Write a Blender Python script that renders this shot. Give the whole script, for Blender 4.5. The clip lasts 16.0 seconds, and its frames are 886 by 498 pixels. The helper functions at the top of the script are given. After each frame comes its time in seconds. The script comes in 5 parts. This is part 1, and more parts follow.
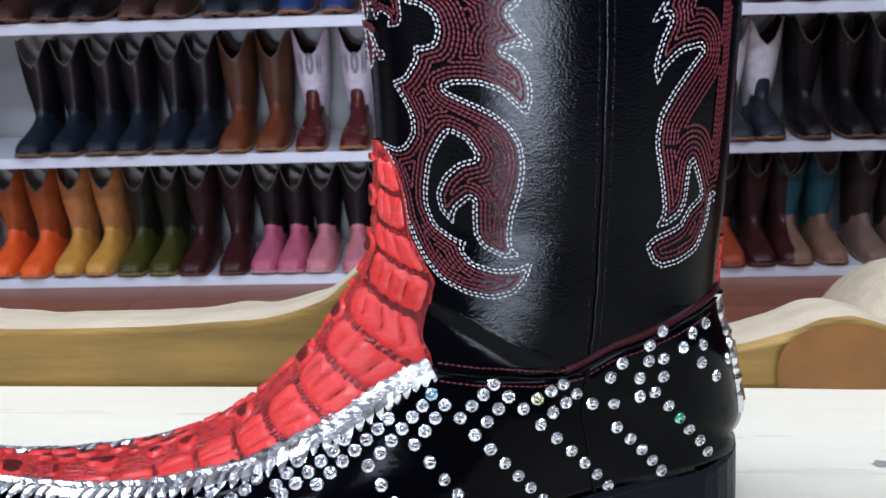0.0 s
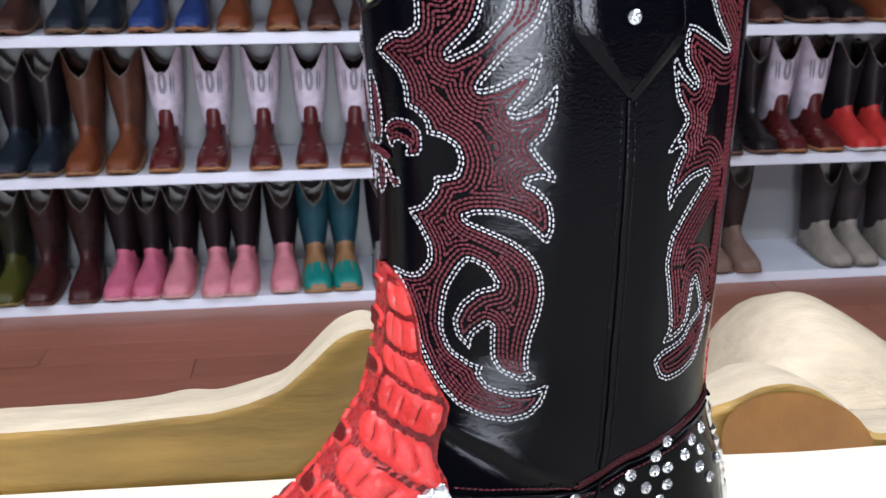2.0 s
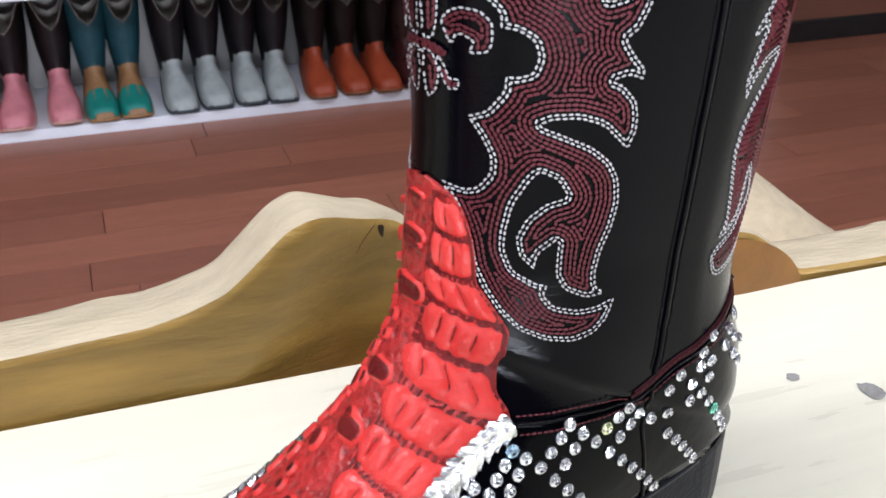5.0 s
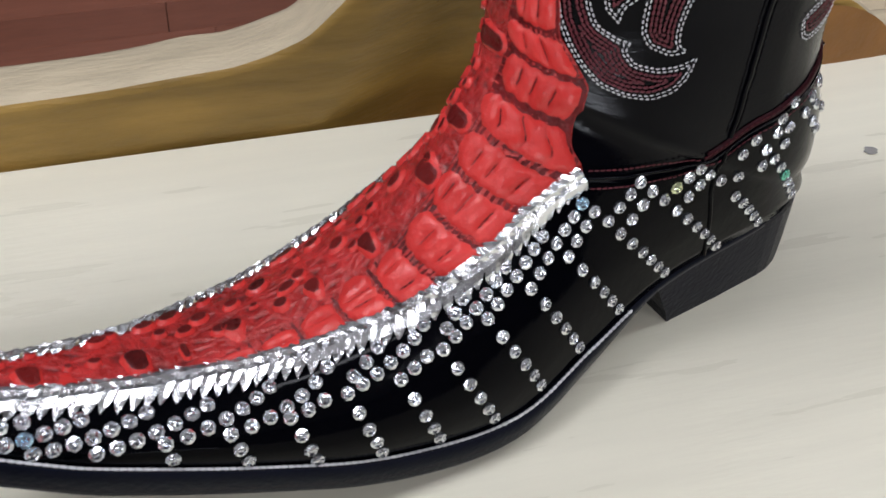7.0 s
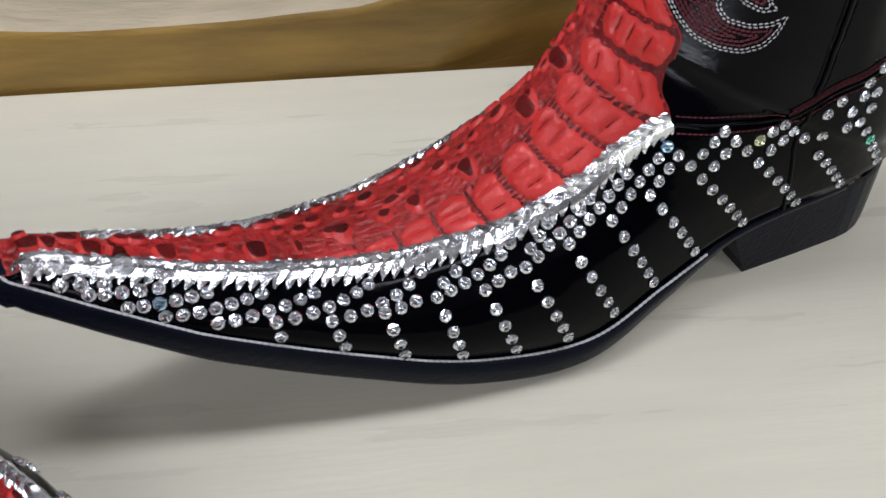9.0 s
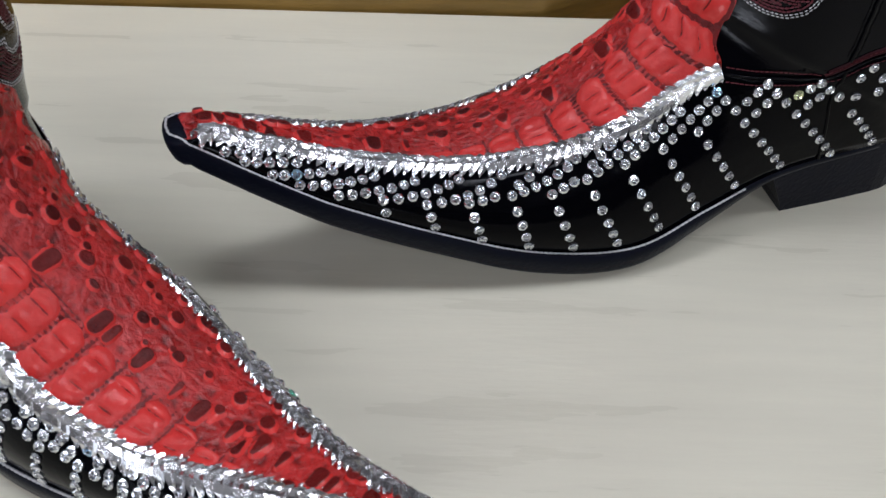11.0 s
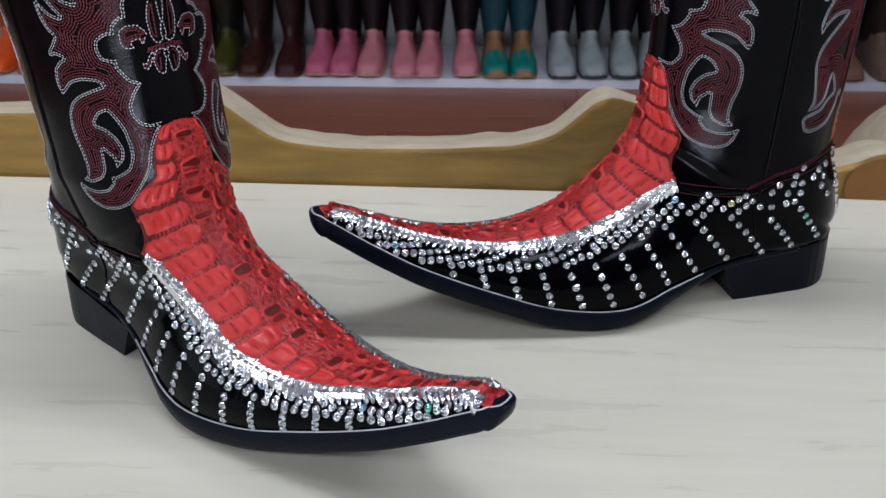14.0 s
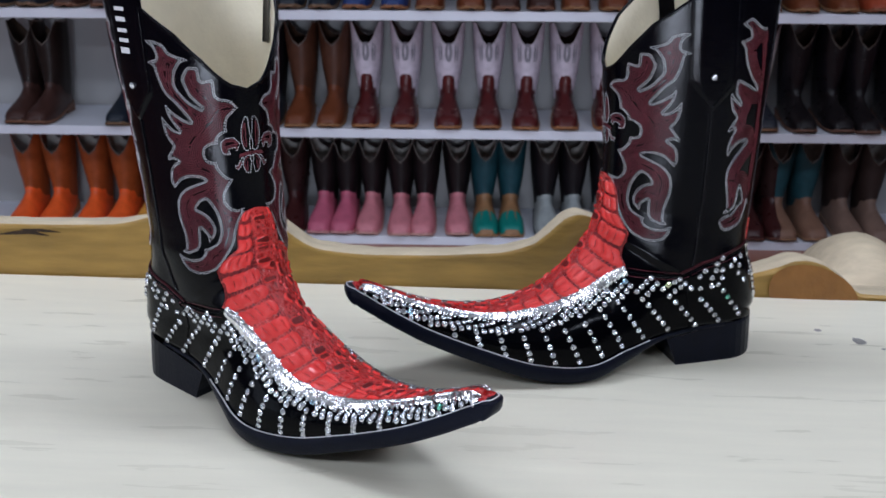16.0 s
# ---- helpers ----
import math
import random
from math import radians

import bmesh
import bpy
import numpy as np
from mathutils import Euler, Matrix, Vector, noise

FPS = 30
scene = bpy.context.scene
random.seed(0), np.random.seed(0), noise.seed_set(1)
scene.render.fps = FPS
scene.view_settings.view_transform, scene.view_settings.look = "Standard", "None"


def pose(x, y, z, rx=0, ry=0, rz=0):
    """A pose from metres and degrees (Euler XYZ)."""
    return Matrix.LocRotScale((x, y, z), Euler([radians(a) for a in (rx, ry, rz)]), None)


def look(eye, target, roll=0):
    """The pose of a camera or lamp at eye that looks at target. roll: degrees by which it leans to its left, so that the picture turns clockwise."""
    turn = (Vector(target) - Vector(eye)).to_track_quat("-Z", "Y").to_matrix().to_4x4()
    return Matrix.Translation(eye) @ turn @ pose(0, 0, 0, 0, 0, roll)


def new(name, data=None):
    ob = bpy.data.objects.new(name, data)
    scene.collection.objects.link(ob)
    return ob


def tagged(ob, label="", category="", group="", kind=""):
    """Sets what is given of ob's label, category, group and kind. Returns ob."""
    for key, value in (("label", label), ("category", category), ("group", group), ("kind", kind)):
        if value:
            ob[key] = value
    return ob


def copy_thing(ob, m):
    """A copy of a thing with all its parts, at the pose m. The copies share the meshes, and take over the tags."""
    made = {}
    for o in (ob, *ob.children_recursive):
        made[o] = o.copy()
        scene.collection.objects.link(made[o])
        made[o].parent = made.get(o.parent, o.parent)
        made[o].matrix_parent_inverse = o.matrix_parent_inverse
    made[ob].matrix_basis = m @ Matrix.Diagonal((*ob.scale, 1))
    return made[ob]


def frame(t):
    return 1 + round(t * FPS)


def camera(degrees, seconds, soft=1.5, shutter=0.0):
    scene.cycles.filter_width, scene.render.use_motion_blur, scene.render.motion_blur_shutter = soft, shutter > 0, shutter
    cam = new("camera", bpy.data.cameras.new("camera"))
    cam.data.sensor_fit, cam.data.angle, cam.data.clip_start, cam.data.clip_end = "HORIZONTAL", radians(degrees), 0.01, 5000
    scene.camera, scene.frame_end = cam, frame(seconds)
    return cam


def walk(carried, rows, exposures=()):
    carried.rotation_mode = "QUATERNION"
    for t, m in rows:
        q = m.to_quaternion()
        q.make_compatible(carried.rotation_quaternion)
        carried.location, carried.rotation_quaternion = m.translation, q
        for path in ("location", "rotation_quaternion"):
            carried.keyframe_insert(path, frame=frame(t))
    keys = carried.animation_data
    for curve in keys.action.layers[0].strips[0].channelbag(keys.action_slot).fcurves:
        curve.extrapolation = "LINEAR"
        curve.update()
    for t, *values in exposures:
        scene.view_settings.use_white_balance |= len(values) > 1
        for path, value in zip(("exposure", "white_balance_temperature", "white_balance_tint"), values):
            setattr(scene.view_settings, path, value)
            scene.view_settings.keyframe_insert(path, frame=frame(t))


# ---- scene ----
cam = camera(49.7, 16.0)
PATH = [
    (0, (0.043, 0.058, 0.227), (-0.039, 1.949, -0.419), -1.0),
    (0.5, (0.035, 0.057, 0.2430), (0.025, 1.941, -0.404), -0.5),
    (1, (0.023, 0.057, 0.251), (0.093, 1.948, -0.3765), 0.2),
    (1.5, (0.004, 0.063, 0.262), (0.151, 1.956, -0.367), 0.4),
    (2, (-0.012, 0.076, 0.263), (0.228, 1.957, -0.37), 0.7),
    (2.5, (-0.031, 0.092, 0.265), (0.326, 1.957, -0.363), 1.2),
    (3, (-0.046, 0.108, 0.265), (0.467, 1.932, -0.377), 2.3),
    (3.2, (-0.055, 0.114, 0.264), (0.501, 1.927, -0.371), 2.8),
    (5.5, (-0.081, 0.151, 0.275), (0.563, 1.675, -0.85), 3.6),
    (6, (-0.082, 0.149, 0.271), (0.477, 1.602, -0.985), 2.8),
    (6.5, (-0.083, 0.147, 0.275), (0.393, 1.524, -1.095), 3.5),
    (7, (-0.085, 0.143, 0.276), (0.351, 1.505, -1.122), 3.2),
    (7.5, (-0.085, 0.137, 0.279), (0.28, 1.477, -1.161), 2.4),
    (8, (-0.085, 0.132, 0.279), (0.245, 1.478, -1.163), 2.3),
    (8.5, (-0.085, 0.122, 0.284), (0.194, 1.475, -1.163), 2.3),
    (9, (-0.089, 0.11, 0.287), (0.132, 1.47, -1.162), 2.2),
    (9.5, (-0.085, 0.092, 0.295), (0.028, 1.436, -1.181), 1.9),
    (10, (-0.079, 0.075, 0.309), (-0.055, 1.379, -1.207), 0.7),
    (10.2, (-0.083, 0.066, 0.314), (-0.056, 1.361, -1.21), 1.4),
    (12.3, (-0.089, -0.024, 0.342), (-0.124, 1.391, -1.07), 1.1),
    (12.5, (-0.087, -0.044, 0.337), (-0.15, 1.438, -1.004), 0.4),
    (13, (-0.091, -0.097, 0.339), (-0.16, 1.485, -0.883), 0.1),
    (13.5, (-0.091, -0.142, 0.348), (-0.167, 1.515, -0.77), 0.1),
    (14, (-0.096, -0.178, 0.352), (-0.163, 1.535, -0.678), 0.5),
    (14.5, (-0.105, -0.223, 0.353), (-0.162, 1.542, -0.586), 0.8),
    (15, (-0.104, -0.274, 0.358), (-0.152, 1.536, -0.491), 1.2),
    (15.5, (-0.105, -0.314, 0.366), (-0.145, 1.528, -0.413), 1.2),
    (16, (-0.099, -0.363, 0.369), (-0.155, 1.506, -0.341), 1.1),
]
walk(cam, [(t, look(eye, target, roll)) for t, eye, target, roll in PATH],
     [(0, .22, 5550, 10), (0.5, .28, 5600, 10), (2, .53, 5850, 10), (3.2, .6, 6000, 10), (5.5, .27, 6050, 10), (7.5, -.43, 6200, 10), (9.5, -.50, 6080, 10),
      (12.5, -.77, 5920, 10), (14, -.57, 5780, 10), (16, -.38, 5630, 10)])
cam.data.dof.use_dof, cam.data.dof.focus_distance, cam.data.dof.aperture_fstop = True, 0.46, 32.0
# ---- world and lights ----
world = bpy.data.worlds.new("world")
scene.world = world
world.use_nodes = True
world.node_tree.nodes["Background"].inputs[0].default_value = (0.9, 0.95, 1.0, 1)
world.node_tree.nodes["Background"].inputs[1].default_value = 0.05


def ceiling_lamp(x, y, z, power):
    data = bpy.data.lights.new("lamp_light", "AREA")
    data.shape, data.size, data.size_y, data.energy = "RECTANGLE", 1.2, 0.3, power
    data.color = (0.965, 0.955, 1.0)
    ob = new("lamp_light", data)
    ob.matrix_world = pose(x, y, z, 0, 0, 0)
    return ob


LAMP_POWER = 18.0
LAMP_SHARE = {-1.6: 1.35, 0.5: 1.35, 2.1: .12}
CEILING = 1.95
LAMPS = [(x, y) for x in (-2.4, -0.4, 1.6) for y in (-1.6, 0.5, 2.1)]
for lamp_x, lamp_y in LAMPS:
    ceiling_lamp(lamp_x, lamp_y, CEILING - 0.075, LAMP_POWER * LAMP_SHARE[lamp_y])

# lamps in the west and south wall openings, both added unseen for shaft highlights
for size_x, size_z, watts, eye_, aim_ in ((1.8, 1.75, 24.0, (-4.43, -1.6, .65), (0, -1.6, .65)), (1.2, .62, 85.0, (.0, -3.03, -.5), (.0, 0, -.5))):
    day = bpy.data.lights.new("window_daylight", "AREA")
    day.shape, day.size, day.size_y, day.energy, day.color = "RECTANGLE", size_x, size_z, watts, (0.95, 0.955, 1.0)
    new("window_daylight", day).matrix_world = look(eye_, aim_)


# ---- materials ----
def mat(name, col, rough=0.5, metal=0.0, var=0.25, scale=30.0, bump=0.0, bump_scale=300.0, coat=0.0, stretch=(1, 1, 1), rvar=0.1, dark=None, spec=0.5, rnd=0.0):
    m = bpy.data.materials.new(name)
    m.use_nodes = True
    nt = m.node_tree
    bs = nt.nodes["Principled BSDF"]
    link = nt.links.new
    tc = nt.nodes.new("ShaderNodeTexCoord")
    mp = nt.nodes.new("ShaderNodeMapping")
    mp.inputs["Scale"].default_value = stretch
    link(tc.outputs["Object"], mp.inputs[0])
    n1 = nt.nodes.new("ShaderNodeTexNoise")
    n1.inputs["Scale"].default_value, n1.inputs["Detail"].default_value = scale, 6
    link(mp.outputs[0], n1.inputs["Vector"])
    n2 = nt.nodes.new("ShaderNodeTexNoise")
    n2.inputs["Scale"].default_value, n2.inputs["Detail"].default_value = scale * 0.17, 3
    link(mp.outputs[0], n2.inputs["Vector"])
    mx = nt.nodes.new("ShaderNodeMath")
    mx.operation = "ADD"
    link(n1.outputs["Fac"], mx.inputs[0])
    link(n2.outputs["Fac"], mx.inputs[1])
    fac = mx.outputs[0]
    if rnd:
        oi = nt.nodes.new("ShaderNodeObjectInfo")
        ma = nt.nodes.new("ShaderNodeMath")
        ma.operation = "MULTIPLY_ADD"
        ma.inputs[1].default_value = rnd
        link(oi.outputs["Random"], ma.inputs[0])
        link(fac, ma.inputs[2])
        fac = ma.outputs[0]
    rg = nt.nodes.new("ShaderNodeMapRange")
    rg.inputs[1].default_value, rg.inputs[2].default_value = 0.6, 1.4 + rnd
    link(fac, rg.inputs[0])
    cm = nt.nodes.new("ShaderNodeMix")
    cm.data_type = "RGBA"
    lo = dark if dark else tuple(c * (1 - var) for c in col)
    hi = col if dark else tuple(min(1, c * (1 + var)) for c in col)
    cm.inputs[6].default_value, cm.inputs[7].default_value = (*lo, 1), (*hi, 1)
    link(rg.outputs[0], cm.inputs[0])
    link(cm.outputs[2], bs.inputs["Base Color"])
    rr = nt.nodes.new("ShaderNodeMapRange")
    rr.inputs[3].default_value, rr.inputs[4].default_value = max(0.02, rough - rvar), min(1, rough + rvar)
    link(n1.outputs["Fac"], rr.inputs[0])
    link(rr.outputs[0], bs.inputs["Roughness"])
    bs.inputs["Metallic"].default_value = metal
    bs.inputs["Specular IOR Level"].default_value = spec
    if coat:
        bs.inputs["Coat Weight"].default_value, bs.inputs["Coat Roughness"].default_value = coat, 0.06
    if bump:
        n3 = nt.nodes.new("ShaderNodeTexNoise")
        n3.inputs["Scale"].default_value, n3.inputs["Detail"].default_value = bump_scale, 4
        link(mp.outputs[0], n3.inputs["Vector"])
        bp = nt.nodes.new("ShaderNodeBump")
        bp.inputs["Strength"].default_value, bp.inputs["Distance"].default_value = bump, 0.5 / bump_scale
        link(n3.outputs["Fac"], bp.inputs["Height"])
        link(bp.outputs[0], bs.inputs["Normal"])
    return m


M_SHAFT = mat("black_leather", (.0012, .0013, .0026), .11, bump=.20, bump_scale=1100, scale=40, rvar=.05, spec=.105)
# soft creases in the shaft leather
nt_ = M_SHAFT.node_tree
crease_map, crease, crease_bump = (nt_.nodes.new("ShaderNode" + kind_) for kind_ in ("Mapping", "TexNoise", "Bump"))
crease_map.inputs["Scale"].default_value = (1, 1, 2.2)
crease.inputs["Scale"].default_value, crease.inputs["Detail"].default_value, crease.inputs["Distortion"].default_value = 34, 5, 1.2
crease_bump.inputs["Strength"].default_value, crease_bump.inputs["Distance"].default_value = .10, .0012
nt_.links.new(nt_.nodes["Texture Coordinate"].outputs["Object"], crease_map.inputs[0])
nt_.links.new(crease_map.outputs[0], crease.inputs["Vector"])
nt_.links.new(crease.outputs["Fac"], crease_bump.inputs["Height"])
nt_.links.new(crease_bump.outputs[0], nt_.nodes["Bump"].inputs["Normal"])
M_PATENT = mat("black_patent", (.0009, .001, .002), .12, bump=.05, bump_scale=160, scale=25, rvar=.04, spec=.07)
M_SOLE = mat("black_sole", (.0045, .0058, .013), .36, bump=.25, bump_scale=500, scale=60, spec=.10)
M_RED = mat("red_croc_field", (.66, .034, .032), .28, bump=.9, bump_scale=800, scale=260, dark=(.20, .012, .010))
# small dark scales in a raised red net
nt_ = M_RED.node_tree
cell_map, cells, spread, mul_ = (nt_.nodes.new("ShaderNode" + kind_) for kind_ in ("Mapping", "TexVoronoi", "MapRange", "Mix"))
cells.feature = "DISTANCE_TO_EDGE"
cell_map.inputs["Scale"].default_value = (.62, 1, 1)
cells.inputs["Scale"].default_value = 250
spread.inputs[1].default_value, spread.inputs[2].default_value, spread.inputs[3].default_value, spread.inputs[4].default_value = .18, .40, 1, .25
cell_bump = nt_.nodes.new("ShaderNodeBump")
cell_bump.inputs["Strength"].default_value, cell_bump.inputs["Distance"].default_value = .8, .0016
cell_bump.invert = True
mul_.data_type = "RGBA"
mul_.inputs[6].default_value = (.085, .007, .007, 1)
nt_.links.new(nt_.nodes["Texture Coordinate"].outputs["Object"], cell_map.inputs[0])
nt_.links.new(cell_map.outputs[0], cells.inputs["Vector"])
nt_.links.new(cells.outputs["Distance"], spread.inputs[0])
nt_.links.new(spread.outputs[0], mul_.inputs[0])
nt_.links.new(cells.outputs["Distance"], cell_bump.inputs["Height"])
nt_.links.new(cell_bump.outputs[0], nt_.nodes["Bump"].inputs["Normal"])
col_ = nt_.nodes["Principled BSDF"].inputs["Base Color"]
nt_.links.new(col_.links[0].from_socket, mul_.inputs[7])
nt_.links.new(mul_.outputs[2], col_)
M_GROOVE = mat("dark_croc_groove", (.23, .012, .013), .30, bump=1.0, bump_scale=520, scale=420, dark=(.045, .004, .005), spec=.22)
M_SCALE = mat("red_croc_scale", (.78, .060, .053), .17, bump=.55, bump_scale=800, scale=110, dark=(.50, .025, .022), rnd=.15, spec=.40)
M_KNOB = mat("dark_croc_scale", (.20, .013, .012), .3, bump=.6, bump_scale=900, scale=320, dark=(.03, .004, .004), rnd=.5, spec=.18)
M_SILVER = mat("silver_foil", (.88, .91, .95), .24, metal=1.0, var=.22, scale=260, bump=.22, bump_scale=900)
M_CRYSTAL = mat("crystal", (.95, .97, 1.0), .20, metal=.9, var=.02, scale=300, rvar=.05)
# a few crystals are tinted: coloured glints put into the base colour
nt_ = M_CRYSTAL.node_tree
info = nt_.nodes.new("ShaderNodeObjectInfo")
ramp = nt_.nodes.new("ShaderNodeValToRGB")
ramp.color_ramp.interpolation = "CONSTANT"
for spot, tone in ((.965, (.55, .80, 1, 1)), (.980, (.35, 1, .75, 1)), (.990, (.95, 1, .62, 1))):
    ramp.color_ramp.elements.new(spot).color = tone
ramp.color_ramp.elements[0].color = (.93, .96, 1, 1)
nt_.links.new(info.outputs["Random"], ramp.inputs[0])
nt_.links.new(ramp.outputs[0], nt_.nodes["Principled BSDF"].inputs["Base Color"])
# dark reflections from within the stone, put into the colour of some facets
M_DARK_FACET = mat("crystal_dark_facet", (.24, .26, .30), .06, metal=.9, var=.1, scale=300, rvar=.03)
M_WHITE_STITCH = mat("white_thread", (.56, .56, .57), .5, var=.12, scale=900)
M_RED_STITCH = mat("red_thread", (.102, .0095, .018), .38, metal=.35, var=.3, scale=900)
M_BAND = mat("dark_red_leather", (.028, .003, .006), .35, bump=.4, bump_scale=900, scale=200, spec=.12)
M_LINING = mat("cream_lining", (.72, .66, .50), .6, var=.08, scale=60, bump=.2)
M_TABLE = mat("pale_table_wood", (.70, .668, .535), .30, var=.08, scale=9, stretch=(1, 9, 1), bump=.04, bump_scale=60)
M_LIVE = mat("tan_live_wood", (.39, .240, .056), .42, var=.45, scale=16, stretch=(1, 2, 6), bump=.2, bump_scale=80)
M_LIVE_TOP = mat("pale_sapwood", (.54, .455, .31), .6, var=.2, scale=30, stretch=(1, 3, 3), bump=.4, bump_scale=90)
M_KNOT = mat("brown_end_grain", (.30, .135, .030), .5, var=.45, scale=30, bump=.3, bump_scale=120)
M_CRACK = mat("dark_wood_crack", (.05, .03, .018), .8, var=.4, scale=200)
M_SHELF = mat("white_shelf_laminate", (.70, .73, .80), .45, var=.05, scale=4)
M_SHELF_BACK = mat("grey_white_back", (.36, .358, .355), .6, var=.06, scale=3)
M_FLOOR = mat("reddish_floor_plank", (.31, .118, .072), .32, var=.35, scale=18, stretch=(1, 9, 1), bump=.08, bump_scale=80, rnd=.5)
# wall and ceiling colours darkened so the black leather reflects a dim room
M_WALL = mat("darkened_wall_paint", (.12, .115, .11), .8, var=.06, scale=2, bump=.1, bump_scale=200)
M_CEIL = mat("darkened_ceiling_paint", (.20, .20, .19), .9, var=.04, scale=2)
M_BLACK = mat("black_metal", (.012, .012, .013), .35, scale=20)
M_STAIN = mat("grey_scuff", (.24, .23, .215), .6, var=.3, scale=400)
M_PANEL = mat("beige_panel", (.5, .44, .34), .5, var=.05, scale=5)
M_GLASS = bpy.data.materials.new("clear_glass")
M_GLASS.use_nodes = True
M_GLASS.node_tree.nodes["Principled BSDF"].inputs["Transmission Weight"].default_value = 1.0
M_GLASS.node_tree.nodes["Principled BSDF"].inputs["Roughness"].default_value = 0.0
M_GLOW = bpy.data.materials.new("lamp_diffuser")
M_GLOW.use_nodes = True
M_GLOW.node_tree.nodes["Principled BSDF"].inputs["Emission Color"].default_value = (1, .97, .92, 1)
M_GLOW.node_tree.nodes["Principled BSDF"].inputs["Emission Strength"].default_value = 12.0


# ---- building helpers ----
def mesh_from(verts, faces, name="part", smooth=True):
    me = bpy.data.meshes.new(name)
    me.from_pydata([tuple(map(float, v)) for v in verts], [], [tuple(int(i) for i in f) for f in faces])
    me.validate()
    if smooth:
        me.polygons.foreach_set("use_smooth", [True] * len(me.polygons))
    me.update()
    return me


def put(name, me, material, parent=None, label="", m=None, kind=""):
    if isinstance(me, bmesh.types.BMesh):
        b, me = me, bpy.data.meshes.new(name)
        b.to_mesh(me)
        b.free()
    if material and not me.materials:
        me.materials.append(material)
    ob = new(name, me)
    if parent:
        ob.parent = parent
    if m is not None:
        ob.matrix_basis = m
    return tagged(ob, label, kind=kind)


def thing(name, m, label, category, group="", kind=""):
    ob = new(name)
    ob.empty_display_size = 0.05
    ob.matrix_world = m
    return tagged(ob, label, category, group, kind)


def box(x0, x1, y0, y1, z0, z1, bevel=0.0):
    b = bmesh.new()
    bmesh.ops.create_cube(b, size=1)
    for v in b.verts:
        v.co = Vector((x0 if v.co.x < 0 else x1, y0 if v.co.y < 0 else y1, z0 if v.co.z < 0 else z1))
    if bevel:
        bmesh.ops.bevel(b, geom=list(b.edges), offset=bevel, segments=2, affect="EDGES", profile=0.6)
    return b


def grid_mesh(pts, name="part", closed=False, smooth=True):
    """A mesh from a grid of points (rows, columns, 3); closed joins the last column to the first."""
    r, c = pts.shape[:2]
    faces = [(i * c + j, i * c + (j + 1) % c, (i + 1) * c + (j + 1) % c, (i + 1) * c + j) for i in range(r - 1) for j in range(c if closed else c - 1)]
    return mesh_from(pts.reshape(-1, 3), faces, name, smooth)
